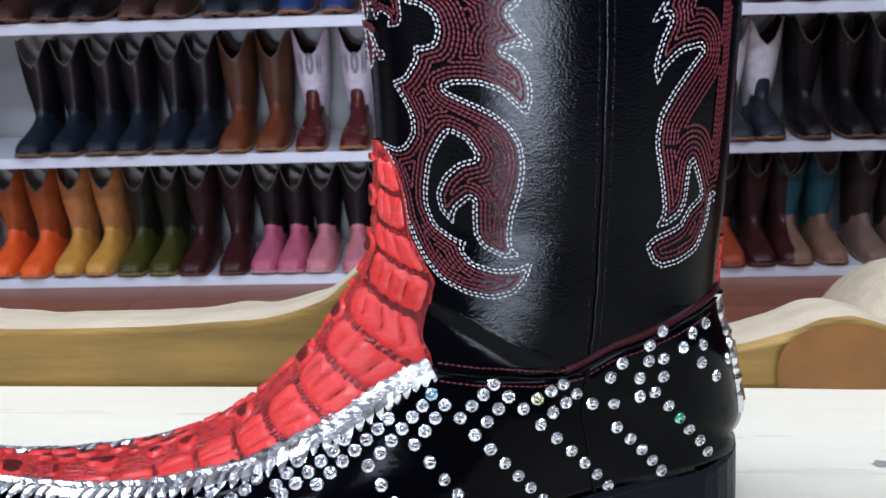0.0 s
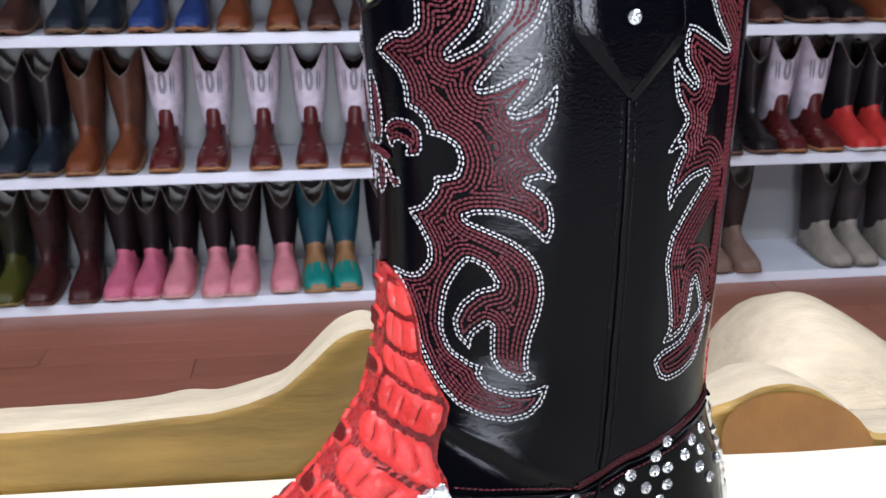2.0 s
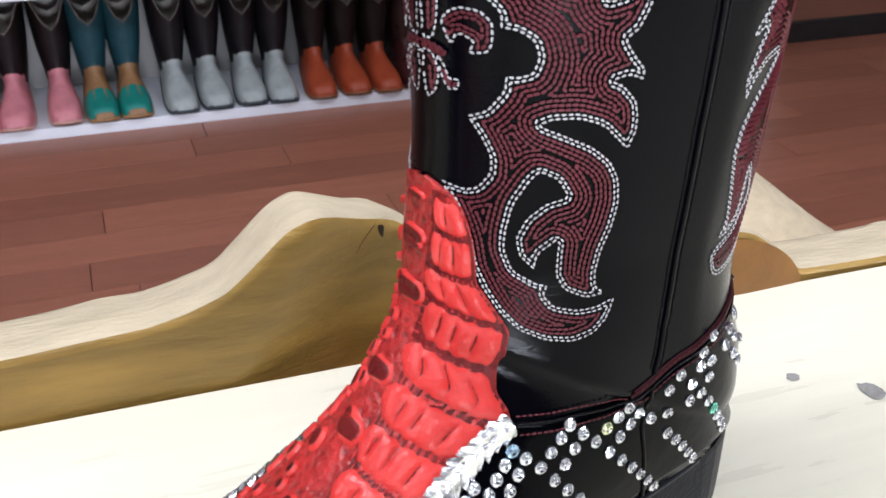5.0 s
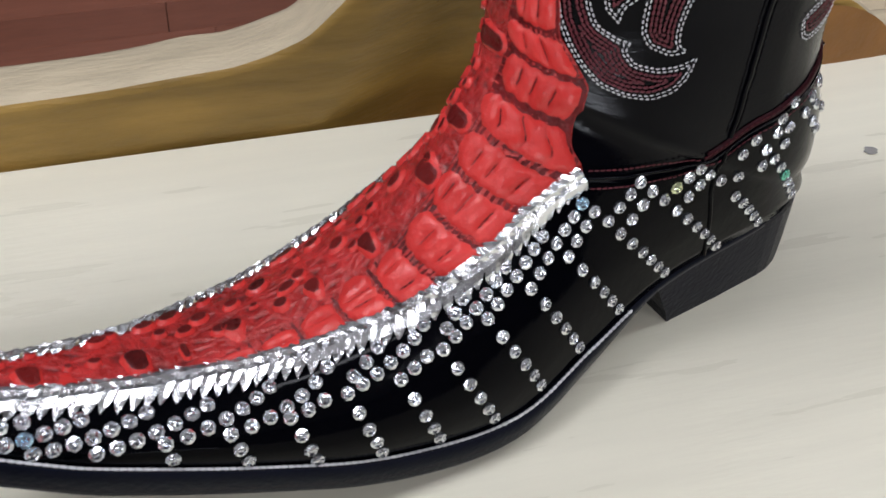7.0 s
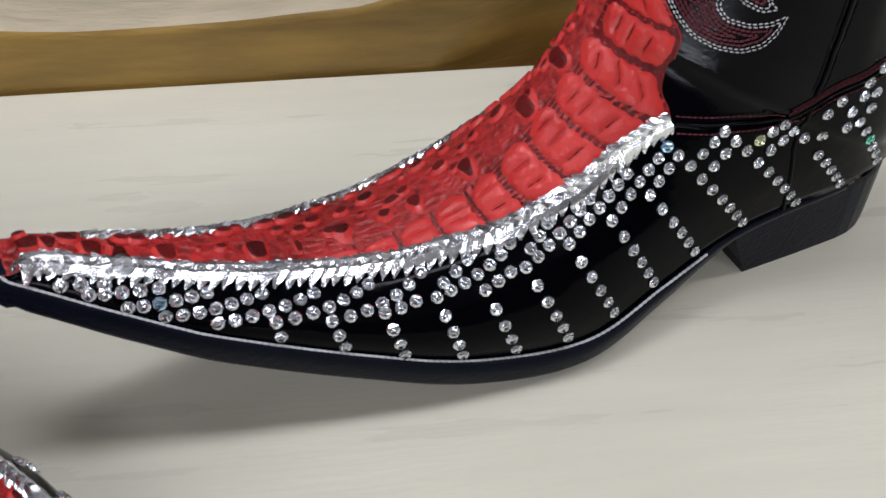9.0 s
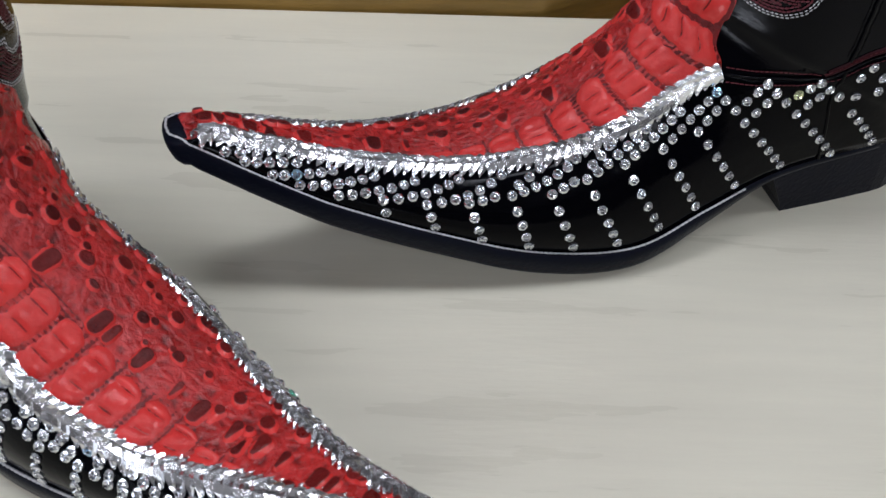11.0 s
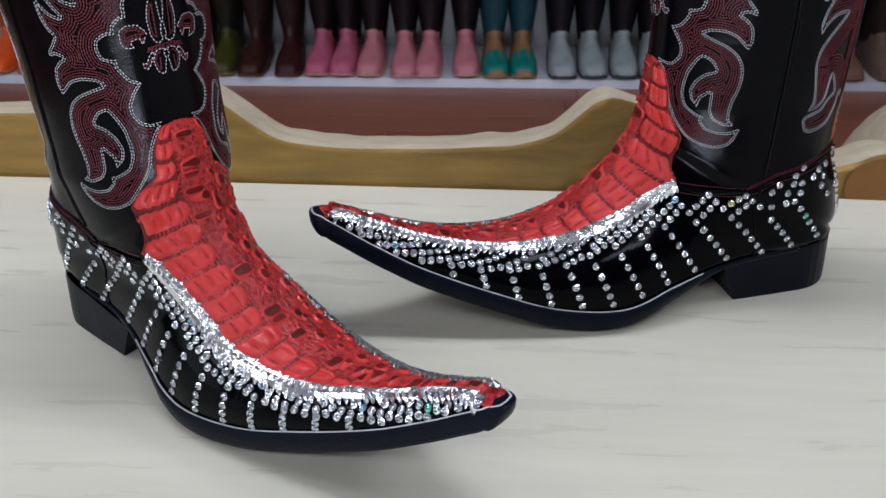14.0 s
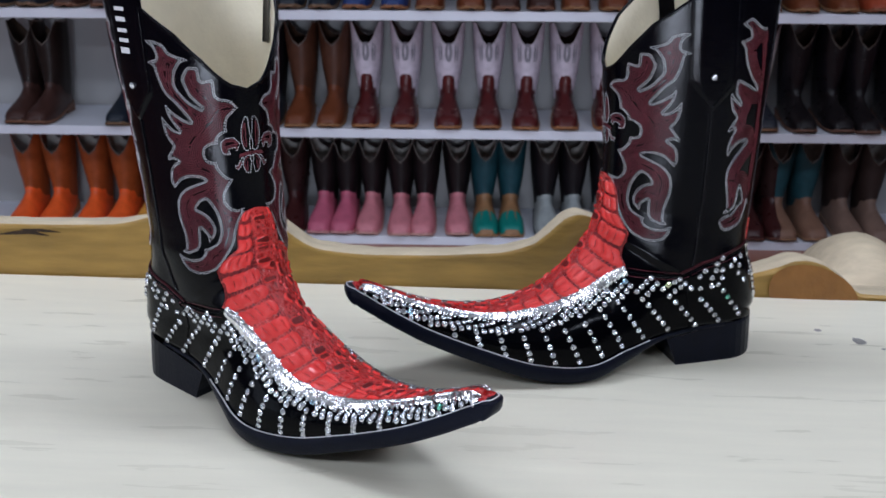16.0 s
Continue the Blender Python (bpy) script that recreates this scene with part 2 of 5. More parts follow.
# ---- boot form: front profile, back and sole profile, half widths, station by station ----
class BootForm:
    def __init__(self, front, back, wide, heel=9.0, skew=0.0, slouch=(0.0, 0.0), slim=1.0, bend=(0, 0, 0, 0), twist=(0, 0, 1, 0, 0), boxy=2.25, counter=2.25):
        self.f, self.k, self.w = np.array(front), np.array(back), np.array(wide) * np.interp(np.arange(len(wide)), [0, 6, 10], [slim, slim, 1])
        self.bend, self.twist, self.boxy, self.counter = bend, twist, boxy, counter
        self.n, self.heel, self.skew, self.slouch = len(wide) - 1, heel, skew, slouch
        self.us = np.linspace(0, self.n, 321)
        self.ts = np.linspace(0, 1, 61)
        U, T = np.meshgrid(self.us, self.ts, indexing="ij")
        g = self.at(U, T)
        self.arc = np.concatenate([np.zeros((321, 1)), np.cumsum(np.linalg.norm(np.diff(g, axis=1), axis=2), axis=1)], axis=1)
        self.grid = g
        self.hs = g[:, 21, 2]

    def smooth(self, rows, u):
        """Catmull-Rom through rows at u."""
        u = np.clip(u, 0, self.n)
        i = np.minimum(u.astype(int), self.n - 1)
        s = u - i
        p = [rows[np.clip(i + j, 0, self.n)] for j in (-1, 0, 1, 2)]
        if rows.ndim > 1:
            s = s[..., None]
        return 0.5 * (2 * p[1] + (p[2] - p[0]) * s + (2 * p[0] - 5 * p[1] + 4 * p[2] - p[3]) * s ** 2 + (3 * p[1] - p[0] - 3 * p[2] + p[3]) * s ** 3)

    def at(self, u, t):
        """Points on the skin: u along the stations, t from the front ridge (0) to the back or sole (1); a minus sign gives the other side."""
        u, t = np.broadcast_arrays(np.asarray(u, float), np.asarray(t, float))
        a = np.abs(t)
        f, k, w = self.smooth(self.f, u), self.smooth(self.k, u), self.smooth(self.w, u)
        q = np.clip(u - self.heel, 0, 1)
        b = 1 - np.sqrt(np.clip(1 - q * q, 0, 1))
        foot = np.clip(1 - np.clip(1 - a, 0, 1) ** 2.8, 0, 1) ** np.interp(u, [2.5, 5.5], [.36, .5])
        # behind, a squarer and fuller section round the counter than up the shaft
        low = np.clip((12.6 - u) / 1.4, 0, 1)
        box_ = self.boxy + (self.counter - self.boxy) * low * (a > .5)
        shaft = np.clip(1 - np.abs(2 * a - 1) ** box_, 0, 1) ** 0.5 * (1 + .10 * low * np.clip((a - .5) / .25, 0, 1))
        y = w * ((1 - b) * foot + b * shaft)
        x = f[..., 0] + (k[..., 0] - f[..., 0]) * a
        z = f[..., 1] + (k[..., 1] - f[..., 1]) * a
        lean = self.skew * np.clip((z - .05) / .08, 0, 1) * np.clip((x - .065) / .08, 0, 1.1)
        lean = lean + np.interp(x, [.08, .15, .23, .355], self.bend)
        up = np.maximum(z - .1, 0)
        # the shaft's section: turned about its axis, more so higher up, widened and set over
        k = np.clip((z - .06) / .06, 0, 1) * np.clip((.205 - x) / .05, 0, 1)
        y = y * np.where(t < 0, -1, 1) * (1 + (self.twist[2] - 1) * k) + lean
        turn = np.radians(self.twist[0] + self.twist[1] * up) * k
        dx = x - .08
        x, y = .08 + dx * np.cos(turn) - y * np.sin(turn) + self.twist[3] * k, dx * np.sin(turn) + y * np.cos(turn) + self.twist[4] * k
        return np.stack([x + self.slouch[0] * up, y + self.slouch[1] * up, z], axis=-1)

    def normal(self, u, t):
        u, t = np.broadcast_arrays(np.asarray(u, float), np.asarray(t, float))
        e = 0.02
        sg = np.where(t < 0, -1.0, 1.0)
        t = np.where(np.abs(t) < 0.02, 0.02 * sg, np.where(np.abs(t) > 0.98, 0.98 * sg, t))
        u = np.clip(u, 0.05, self.n - 0.05)
        du = self.at(u + e, t) - self.at(u - e, t)
        dt = self.at(u, t + e / 4) - self.at(u, t - e / 4)
        n = np.cross(dt, du)
        n /= np.linalg.norm(n, axis=-1, keepdims=True) + 1e-12
        c = self.smooth(self.f, u) * 0.5 + self.smooth(self.k, u) * 0.5
        p = self.at(u, t)
        out = np.stack([p[..., 0] - c[..., 0], p[..., 1], p[..., 2] - c[..., 1]], axis=-1)
        return n * np.where((n * out).sum(-1, keepdims=True) < 0, -1, 1)

    def side(self, x, z):
        """(u, t) of the skin point that shows at (x, z) from the side."""
        x, z = np.atleast_1d(np.asarray(x, float)), np.atleast_1d(np.asarray(z, float))
        gx, gz = self.grid[..., 0].ravel(), self.grid[..., 2].ravel()
        uu, tt = [], []
        for a, b in zip(x, z):
            i = int(np.argmin((gx - a) ** 2 + (gz - b) ** 2))
            u, t = self.us[i // 61], self.ts[i % 61]
            for _ in range(4):
                p = self.at(np.array([u, u + 0.01, u]), np.array([t, t, t + 0.002]))[:, [0, 2]]
                jac = np.stack([(p[1] - p[0]) / 0.01, (p[2] - p[0]) / 0.002], axis=1)
                if abs(np.linalg.det(jac)) < 1e-9:
                    break
                d = np.linalg.solve(jac, np.array([a, b]) - p[0])
                u, t = float(np.clip(u + np.clip(d[0], -0.3, 0.3), 0, self.n)), float(np.clip(t + np.clip(d[1], -0.1, 0.1), 0, 1))
            uu.append(u)
            tt.append(t)
        return np.array(uu), np.array(tt)

    def girth(self, u, g):
        """t of the point at the share g of the way round from the front ridge to the sole, at the station u."""
        u, g = np.broadcast_arrays(np.asarray(u, float), np.asarray(g, float))
        i = np.clip(np.round(u / self.n * 320).astype(int), 0, 320)
        return np.array([np.interp(q * self.arc[j, -1], self.arc[j], self.ts) for q, j in zip(g.ravel(), i.ravel())]).reshape(u.shape)

    def round_(self, a, h):
        """(u, t) of the skin point a metres round from the front ridge at the height h."""
        a, h = np.atleast_1d(np.asarray(a, float)), np.atleast_1d(np.asarray(h, float))
        lo = int(np.argmin(np.abs(self.us - self.heel - 0.6)))
        u = np.interp(h, self.hs[lo:], self.us[lo:])
        i = np.clip(np.round(u / self.n * 320).astype(int), 0, 320)
        t = np.array([np.interp(abs(q), self.arc[j], self.ts) for q, j in zip(a, i)])
        return u, t * np.where(a < 0, -1, 1)


# ---- the room ----
LEVEL = pose(0, 0, -.838, 0, -0.85, 0)


def planks():
    floor = thing("floor", LEVEL, "glossy reddish-brown laminate plank floor", "floor", kind="structure")
    rng = random.Random(4)
    whole, near = [], 0
    meshes = {}
    y = -5.5
    while y < 5.6:
        x = -4.5 - rng.random() * 1.2
        while x < 6.0:
            L = 1.2
            if 0.9 < y < 2.9 and -1.6 < x < 2.6:
                if L not in meshes:
                    meshes[L] = bpy.data.meshes.new("plank")
                    b = box(0, L - .002, 0, .1235, -.012, 0, .0008)
                    b.to_mesh(meshes[L])
                    b.free()
                put("plank", meshes[L], M_FLOOR, floor, m=pose(x, y, 0))
            else:
                whole.append((x, y, L))
            x += L
        y += .125
    verts, faces = [], []
    for x, y, L in whole:
        k = len(verts)
        verts += [(x, y, 0), (x + L - .002, y, 0), (x + L - .002, y + .1235, 0), (x, y + .1235, 0)]
        faces.append((k, k + 1, k + 2, k + 3))
    put("far_planks", mesh_from(verts, faces, smooth=False), M_FLOOR, floor, kind="stuff")
    put("underlay", box(-5.8, 7, -5.6, 5.8, -.06, -.012), M_BLACK, floor)


planks()
WALLS = (("wall_north", (-4.4, 2.46, 3.22, 3.32, -.98, 2.0)), ("wall_far", (2.36, 6.2, 5.4, 5.5, -.98, 2.0)), ("wall_south", (.96, 6.2, -3.1, -3.0, -.98, 2.0)), ("wall_south_west", (-4.4, -.76, -3.1, -3.0, -.98, 2.0)), ("wall_south_head", (-.76, .96, -3.1, -3.0, .06, 2.0)), ("wall_south_sill", (-.76, .96, -3.1, -3.0, -.98, -.84)),
         ("wall_west", (-4.5, -4.4, -.65, 3.32, -.98, 2.0)), ("wall_west_end", (-4.5, -4.4, -3.1, -2.55, -.98, 2.0)), ("wall_west_sill", (-4.5, -4.4, -2.55, -.65, -.98, -.27)), ("wall_west_head", (-4.5, -4.4, -2.55, -.65, 1.57, 2.0)),
         ("wall_east", (6.1, 6.2, -3.0, 5.4, -.98, 2.0)), ("wall_return", (2.36, 2.46, 3.32, 5.4, -.98, 2.0)))
for wall_name, ext in WALLS:
    tagged(put(wall_name, box(*ext), M_WALL), "plain painted shop wall, colour darkened to dim reflections", "wall", kind="structure")
tagged(put("ceiling", box(-4.5, 6.2, -5.4, 5.5, CEILING, CEILING + .08), M_CEIL), "plain shop ceiling, colour darkened to dim reflections", "ceiling", kind="structure")


# unseen window, added as a frame round the west highlight lamp
window = thing("window_1", pose(-4.46, -1.6, .65, 0, 0, -90), "added unseen wide window with a dark metal frame", "window", kind="structure")
for name, ext in (("frame_head", (-.95, .95, -.03, .03, .87, .92)), ("frame_sill", (-.95, .95, -.03, .03, -.92, -.87)), ("frame_side", (-.95, -.9, -.03, .03, -.87, .87)), ("frame_side", (.9, .95, -.03, .03, -.87, .87))):
    put(name, box(*ext, .004), M_BLACK, window)


# unseen low window, added to hold the lamp that gives the shafts their sheen
front = thing("window_2", pose(.1, -3.06, -.4), "added unseen low window with a dark metal frame", "window", kind="structure")
for name, ext in (("frame_head", (-.86, .86, -.03, .03, .41, .46)), ("frame_sill", (-.86, .86, -.03, .03, -.44, -.41)), ("frame_side", (-.86, -.81, -.03, .03, -.41, .41)), ("frame_side", (.81, .86, -.03, .03, -.41, .41))):
    put(name, box(*ext, .004), M_BLACK, front)


def ceiling_light():
    t = thing("ceiling_light", pose(0, 0, 0), "long white ceiling lamp with a flat housing", "ceiling lamp", "ceiling lamps")
    put("housing", box(-.63, .63, -.17, .17, -.06, 0, .008), M_CEIL, t)
    return t


lamp = ceiling_light()
for i, (x, y) in enumerate(LAMPS):
    m = pose(x, y, CEILING)
    if i == 0:
        lamp.matrix_world = m
    else:
        copy_thing(lamp, m)

# ---- shelf unit along the north wall ----
SHELF_X0, SHELF_X1, SHELF_Y = -2.6, 2.30, 2.86
BOARDS = [0.0, .392, .792, 1.185, 1.58]


def shelf_unit():
    t = thing("shelf_unit", LEVEL, "long white laminate wall shelf full of boots", "shelf")
    for z in BOARDS:
        put("shelf_board", box(SHELF_X0, SHELF_X1 - .05, SHELF_Y, 3.20, z, z + .032, .002), M_SHELF, t)
    for x in (SHELF_X0 - .02, SHELF_X1 - .05):
        put("side_panel", box(x, x + .05, SHELF_Y - .002, 3.20, 0, 2.0, .002), M_SHELF, t)
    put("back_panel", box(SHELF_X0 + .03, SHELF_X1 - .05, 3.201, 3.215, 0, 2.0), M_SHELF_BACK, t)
    return t


shelf_unit()
SFRONT = [(.285, .035), (.278, .045), (.262, .052), (.24, .058), (.215, .066), (.19, .078), (.172, .09), (.158, .105), (.15, .12), (.147, .14), (.15, .20), (.155, .27), (.158, .36)]
SBACK = [(.287, .02), (.28, .014), (.262, .012), (.235, .011), (.20, .012), (.15, .018), (.10, .026), (.05, .033), (.008, .04), (.004, .07), (.012, .15), (.012, .25), (.01, .36)]
SWIDE = [.026, .035, .041, .045, .046, .043, .038, .033, .032, .036, .046, .054, .06]
SFORM = BootForm(SFRONT, SBACK, SWIDE, heel=7.0)


def tops(form, zt, t):
    """Station at which the skin reaches the height zt, column by column."""
    us = np.linspace(form.n - 5, form.n, 120)
    z = form.at(us[:, None], t[None, :])[..., 2]
    return np.array([np.interp(h, z[:, j], us) for j, h in enumerate(zt)])


SHELF_MATS = {}


def leather(col, rough=.42):
    key = (col, rough)
    if key not in SHELF_MATS:
        SHELF_MATS[key] = mat("boot_leather", col, rough, bump=.2, bump_scale=300, scale=40, spec=.28)
    return SHELF_MATS[key]


def shelf_boot(shaft_col, foot_col, sole_col, label, top=.33, rough=.42, trim=None, cap=None, inside=(.46, .44, .41), piping=(.30, .28, .26), tongue=.45):
    t = thing("cowboy_boot", pose(0, 0, 0), label, "boot", "boots on the wall shelf")
    cols = np.linspace(-1, 1, 61)
    a = np.abs(cols)
    split = 8.0 + tongue * np.clip(1 - (a / .13) ** 3, 0, 1) + .55 * np.exp(-((a - .22) / .08) ** 2) - .35 * np.exp(-((a - .5) / .15) ** 2) + 1.0 * np.clip((a - .72) / .28, 0, 1)
    zt = np.interp(a, [0, .05, .12, .2, .35, .55, .75, .9, 1], [top - .080, top - .052, top - .018, top, top - .004, top - .008, top, top - .03, top - .065])
    ut = tops(SFORM, zt, cols)
    s = np.linspace(0, 1, 14)[:, None]
    skin = SFORM.at(split * s, cols[None, :] + 0 * s)
    # the toe's rounded end, down to the sole
    nose = [np.array([0, 0, .016]) + (skin[0] - [0, 0, .016]) * [1, a_, b_] + [dx, 0, 0] for dx, a_, b_ in ((.007, .80, 0), (.0065, .84, .45), (.0035, .94, .85))]
    put("foot", grid_mesh(np.concatenate([nose, skin])), leather(foot_col, rough), t)
    rows = SFORM.at(split + (ut - split) * s, cols[None, :] + 0 * s)
    put("shaft", grid_mesh(rows), leather(shaft_col, rough), t)
    inner = rows[3:].copy()
    c = np.array([.085, 0, 0])
    inner[..., :2] = c[:2] + (inner[..., :2] - c[:2]) * .955
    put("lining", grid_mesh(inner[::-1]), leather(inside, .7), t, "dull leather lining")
    lip = SFORM.at(ut - .05, cols), SFORM.at(ut + .01, cols)
    put("top_piping", grid_mesh(np.stack([lip[0] + SFORM.normal(ut - .1, cols) * .0002, lip[0] * .5 + lip[1] * .5 + SFORM.normal(ut, cols) * .0009, lip[1]])), leather(piping, .5), t, "pale piping along the top")
    pts = [SFORM.at(np.linspace(0, 7.9, 20), sg * np.ones(20)) for sg in (1, -1)]
    tip = pts[0][0] * [1, 0, 1] + np.array([[.007, -.022, 0], [.0095, -.010, 0], [.010, .0001, 0], [.0095, .010, 0], [.007, .022, 0]])
    ring = np.concatenate([pts[0], pts[1][::-1], tip])
    out = ring + np.sign(ring[:, 1:2]) * np.array([[0, .003, 0]])
    lo = out - np.array([0, 0, .008])
    put("sole", grid_mesh(np.stack([lo * [1, .2, 1], lo, out + [0, 0, .001], out * [1, .8, 1]]), closed=True), leather(sole_col, .5), t)
    th = np.linspace(-math.pi / 2, math.pi / 2, 11)
    d = [(.035 - .035 * math.cos(q), .032 * math.sin(q)) for q in th] + [(.085, .03), (.085, -.03)]
    d = np.array(d)
    lay = [np.column_stack([d, np.full(len(d), 0.0)]), np.column_stack([d, .038 - .13 * d[:, 0]])]
    put("heel", grid_mesh(np.stack([lay[0] * [1, 0, 1], lay[0], lay[1]]), closed=True, smooth=False), leather(sole_col, .5), t)
    if cap:
        c_ = np.linspace(-.97, .97, 25)[None, :]
        w = .02 + np.linspace(0, 1, 12)[:, None] * (4.7 - 1.3 * c_ ** 2 + .12 * np.cos(c_ * 9))
        q = SFORM.at(w + 0 * c_, c_ + 0 * w) + SFORM.normal(w + 0 * c_, c_ + 0 * w) * .0012
        put("toe_cap", grid_mesh(q), leather(cap, rough), t, "bright teal toe cap")
    if trim:
        m = leather(trim, .5)
        for u0, u1, t0, t1 in ((2.0, 2.6, .03, .30), (2.6, 2.9, .05, .36), (2.9, 3.6, .06, .32), (3.5, 4.3, .03, .16), (1.8, 2.2, .12, .26), (3.2, 3.3, .22, .42)):
            for sg in (1, -1):
                us = np.linspace(u0, u1, 7)
                mid_, half_ = np.linspace(t0, t1, 7), .020 * np.sin(np.linspace(.3, math.pi - .3, 7))
                w = np.stack([SFORM.at(us, sg * (mid_ - half_)), SFORM.at(us, sg * (mid_ + half_))]) + SFORM.normal(us, sg * mid_)[None] * .0014
                put("inlay", grid_mesh(w), m, t)
        us = np.linspace(10.2, 11.1, 7)
        for turn_ in (0, .05, -.05, .09, -.09):
            half_ = .014 * np.sin(np.linspace(.2, math.pi - .2, 7))
            w = np.stack([SFORM.at(us, turn_ - half_), SFORM.at(us, turn_ + half_)]) + SFORM.normal(us, turn_ + 0 * us)[None] * .0014
            put("medallion", grid_mesh(w), leather((.20, .19, .22), .5), t, "grey stitched medallion")
    return t


# dark shaft colours deepened: shade from the shelf above is put into them
BLK, DKB, CHO = (.006, .005, .007), (.008, .005, .005), (.012, .007, .006)
STYLES = {
    "navy": (BLK, (.012, .017, .026), (.16, .10, .06), "black western boot with blue-grey foot", .34, .35, None),
    "brown": ((.07, .028, .016), (.13, .038, .015), (.25, .13, .06), "tan-brown leather western boot", .345, .4, None),
    "white": ((.54, .49, .56), (.07, .011, .011), (.30, .14, .06), "white and maroon western boot with scalloped foot", .345, .3, (.35, .25, .22)),
    "whiteblack": ((.62, .60, .62), (.02, .022, .03), (.2, .11, .06), "white and black western boot", .345, .3, None),
    "black": (BLK, (.010, .008, .009), (.13, .07, .05), "black leather western boot", .35, .3, None),
    "dark": (CHO, (.045, .02, .016), (.16, .08, .05), "dark brown western boot", .34, .4, None),
    "orange": ((.26, .06, .015), (.75, .11, .02), (.45, .16, .06), "bright orange leather western boot", .335, .4, None),
    "tan": ((.36, .15, .05), (.55, .28, .05), (.4, .2, .08), "yellow-tan leather western boot", .335, .4, None),
    "olive": ((.010, .011, .007), (.05, .05, .010), (.2, .15, .05), "dark boot with a mottled olive foot", .33, .35, None),
    "maroon": ((.022, .010, .010), (.04, .011, .011), (.10, .04, .03), "dark maroon leather western boot", .335, .3, None),
    "pink": ((.007, .005, .006), (.44, .105, .17), (.50, .25, .25), "black boot with a pink foot", .32, .4, None),
    "rose": ((.007, .005, .006), (.49, .18, .21), (.5, .28, .25), "black boot with a pale pink foot", .32, .4, None),
    "teal": ((.012, .048, .062), (.24, .13, .06), (.30, .17, .08), "teal boot with a tan instep and bright teal toe", .33, .4, None, (.014, .17, .145)),
    "grey": (BLK, (.30, .33, .33), (.05, .06, .07), "black boot with a light grey foot", .325, .45, None),
    "rust": (DKB, (.28, .05, .02), (.2, .08, .04), "dark boot with a rust-red foot", .33, .4, None),
    "tealbrown": ((.018, .060, .075), (.19, .105, .07), (.25, .14, .08), "teal boot with a brown foot", .335, .45, None),
    "taupe": ((.025, .015, .013), (.17, .11, .085), (.2, .12, .08), "dark brown boot with a taupe foot", .335, .5, None),
    "redfoot": (BLK, (.40, .03, .026), (.5, .5, .5), "black boot with a bright red foot", .33, .4, None),
    "blue": (BLK, (.02, .04, .14), (.25, .12, .06), "black boot with a royal blue foot", .34, .35, None),
    "greyfoot": ((.025, .02, .02), (.24, .215, .18), (.16, .14, .12), "dark boot with a grey-beige suede foot", .33, .6, None),
}
ROWS_OF_BOOTS = [
    (0, "orange orange orange orange tan tan olive olive maroon maroon pink pink rose rose rose rose teal teal grey grey grey grey rust rust rust maroon maroon",
     [-1.75, -1.645, -1.505, -1.385, -1.285, -1.17, -1.065, -.972, -.863, -.756, -.637, -.552, -.46, -.361, -.265, -.152, -.054, .045, .17, .272, .392, .489, .612, .708, .807, .91, 1.0]),
    (0, "tealbrown tealbrown taupe taupe greyfoot greyfoot greyfoot greyfoot", [1.013, 1.115, 1.245, 1.35, 1.668, 1.772, 1.905, 2.02]),
    (1, "dark dark navy navy navy navy navy navy brown brown white white white white white white white white whiteblack whiteblack black black black black white white redfoot redfoot redfoot redfoot",
     [-1.70, -1.61, -1.335, -1.235, -1.124, -1.029, -.909, -.815, -.706, -.587, -.476, -.332, -.188, -.042, .096, .23, .37, .51, .80, .905, 1.03, 1.15, 1.25, 1.374, 1.473, 1.584, 1.69, 1.79, 1.917, 2.035]),
    (2, "navy navy dark dark black black dark dark navy navy blue blue brown brown dark dark brown brown rust rust dark dark brown brown rust dark black black brown brown dark",
     [-1.7 + .122 * i for i in range(31)]),
]
# lining colours darkened: the shade inside these shafts is put into them
SHADED_INSIDE = {"white": (.045, .02, .013), "whiteblack": (.045, .02, .013), "brown": (.06, .028, .016), "black": (.05, .03, .022), "redfoot": (.03, .02, .018), "dark": (.05, .03, .02)}
made = {}
for row, names, xs in ROWS_OF_BOOTS:
    rng = random.Random(row + 5)
    for style, x in zip(names.split(), xs):
        m = LEVEL @ pose(x, 3.135 + rng.uniform(-.008, .008), BOARDS[row] + .0325, 0, 0, -90 + rng.uniform(-3, 3))
        if style in made:
            copy_thing(made[style], m)
        else:
            made[style] = shelf_boot(*STYLES[style], inside=SHADED_INSIDE.get(style, (.46, .44, .41)), piping=(.55, .50, .56) if style.startswith("white") else (.13, .11, .095), tongue=1.5 if style.startswith("white") else .45)
            made[style].matrix_world = m

# ---- the table ----
table = thing("table", pose(0, 0, 0), "broad pale streaky wooden display table with live-edge rim", "table")
put("tabletop", box(-.68, .9, -.30, .503, -.035, 0, .002), M_TABLE, table)
for x in (-.58, .8):
    for y in (-.22, .42):
        put("leg", box(x - .03, x + .03, y - .03, y + .03, -.84 + .0148 * x, -.035, .003), M_LIVE, table)
RIM_X = [-.70, -.60, -.5, -.44, -.36, -.315, -.28, -.256, -.205, -.125, -.10, -.07, -.054, -.036, -.023, -.008, .004, .017, .028, .045, .060, .072, .085, .12, .165, .18, .2, .213, .228, .245, .262, .28, .30, .35, .6, .9]
RIM_Z = [.052, .052, .053, .055, .080, .082, .056, .036, .031, .033, .035, .037, .041, .048, .060, .075, .0795, .0745, .069, .062, .052, .038, .022, .019, .021, .025, .031, .0375, .039, .034, .022, .006, .005, .004, .006, .003]


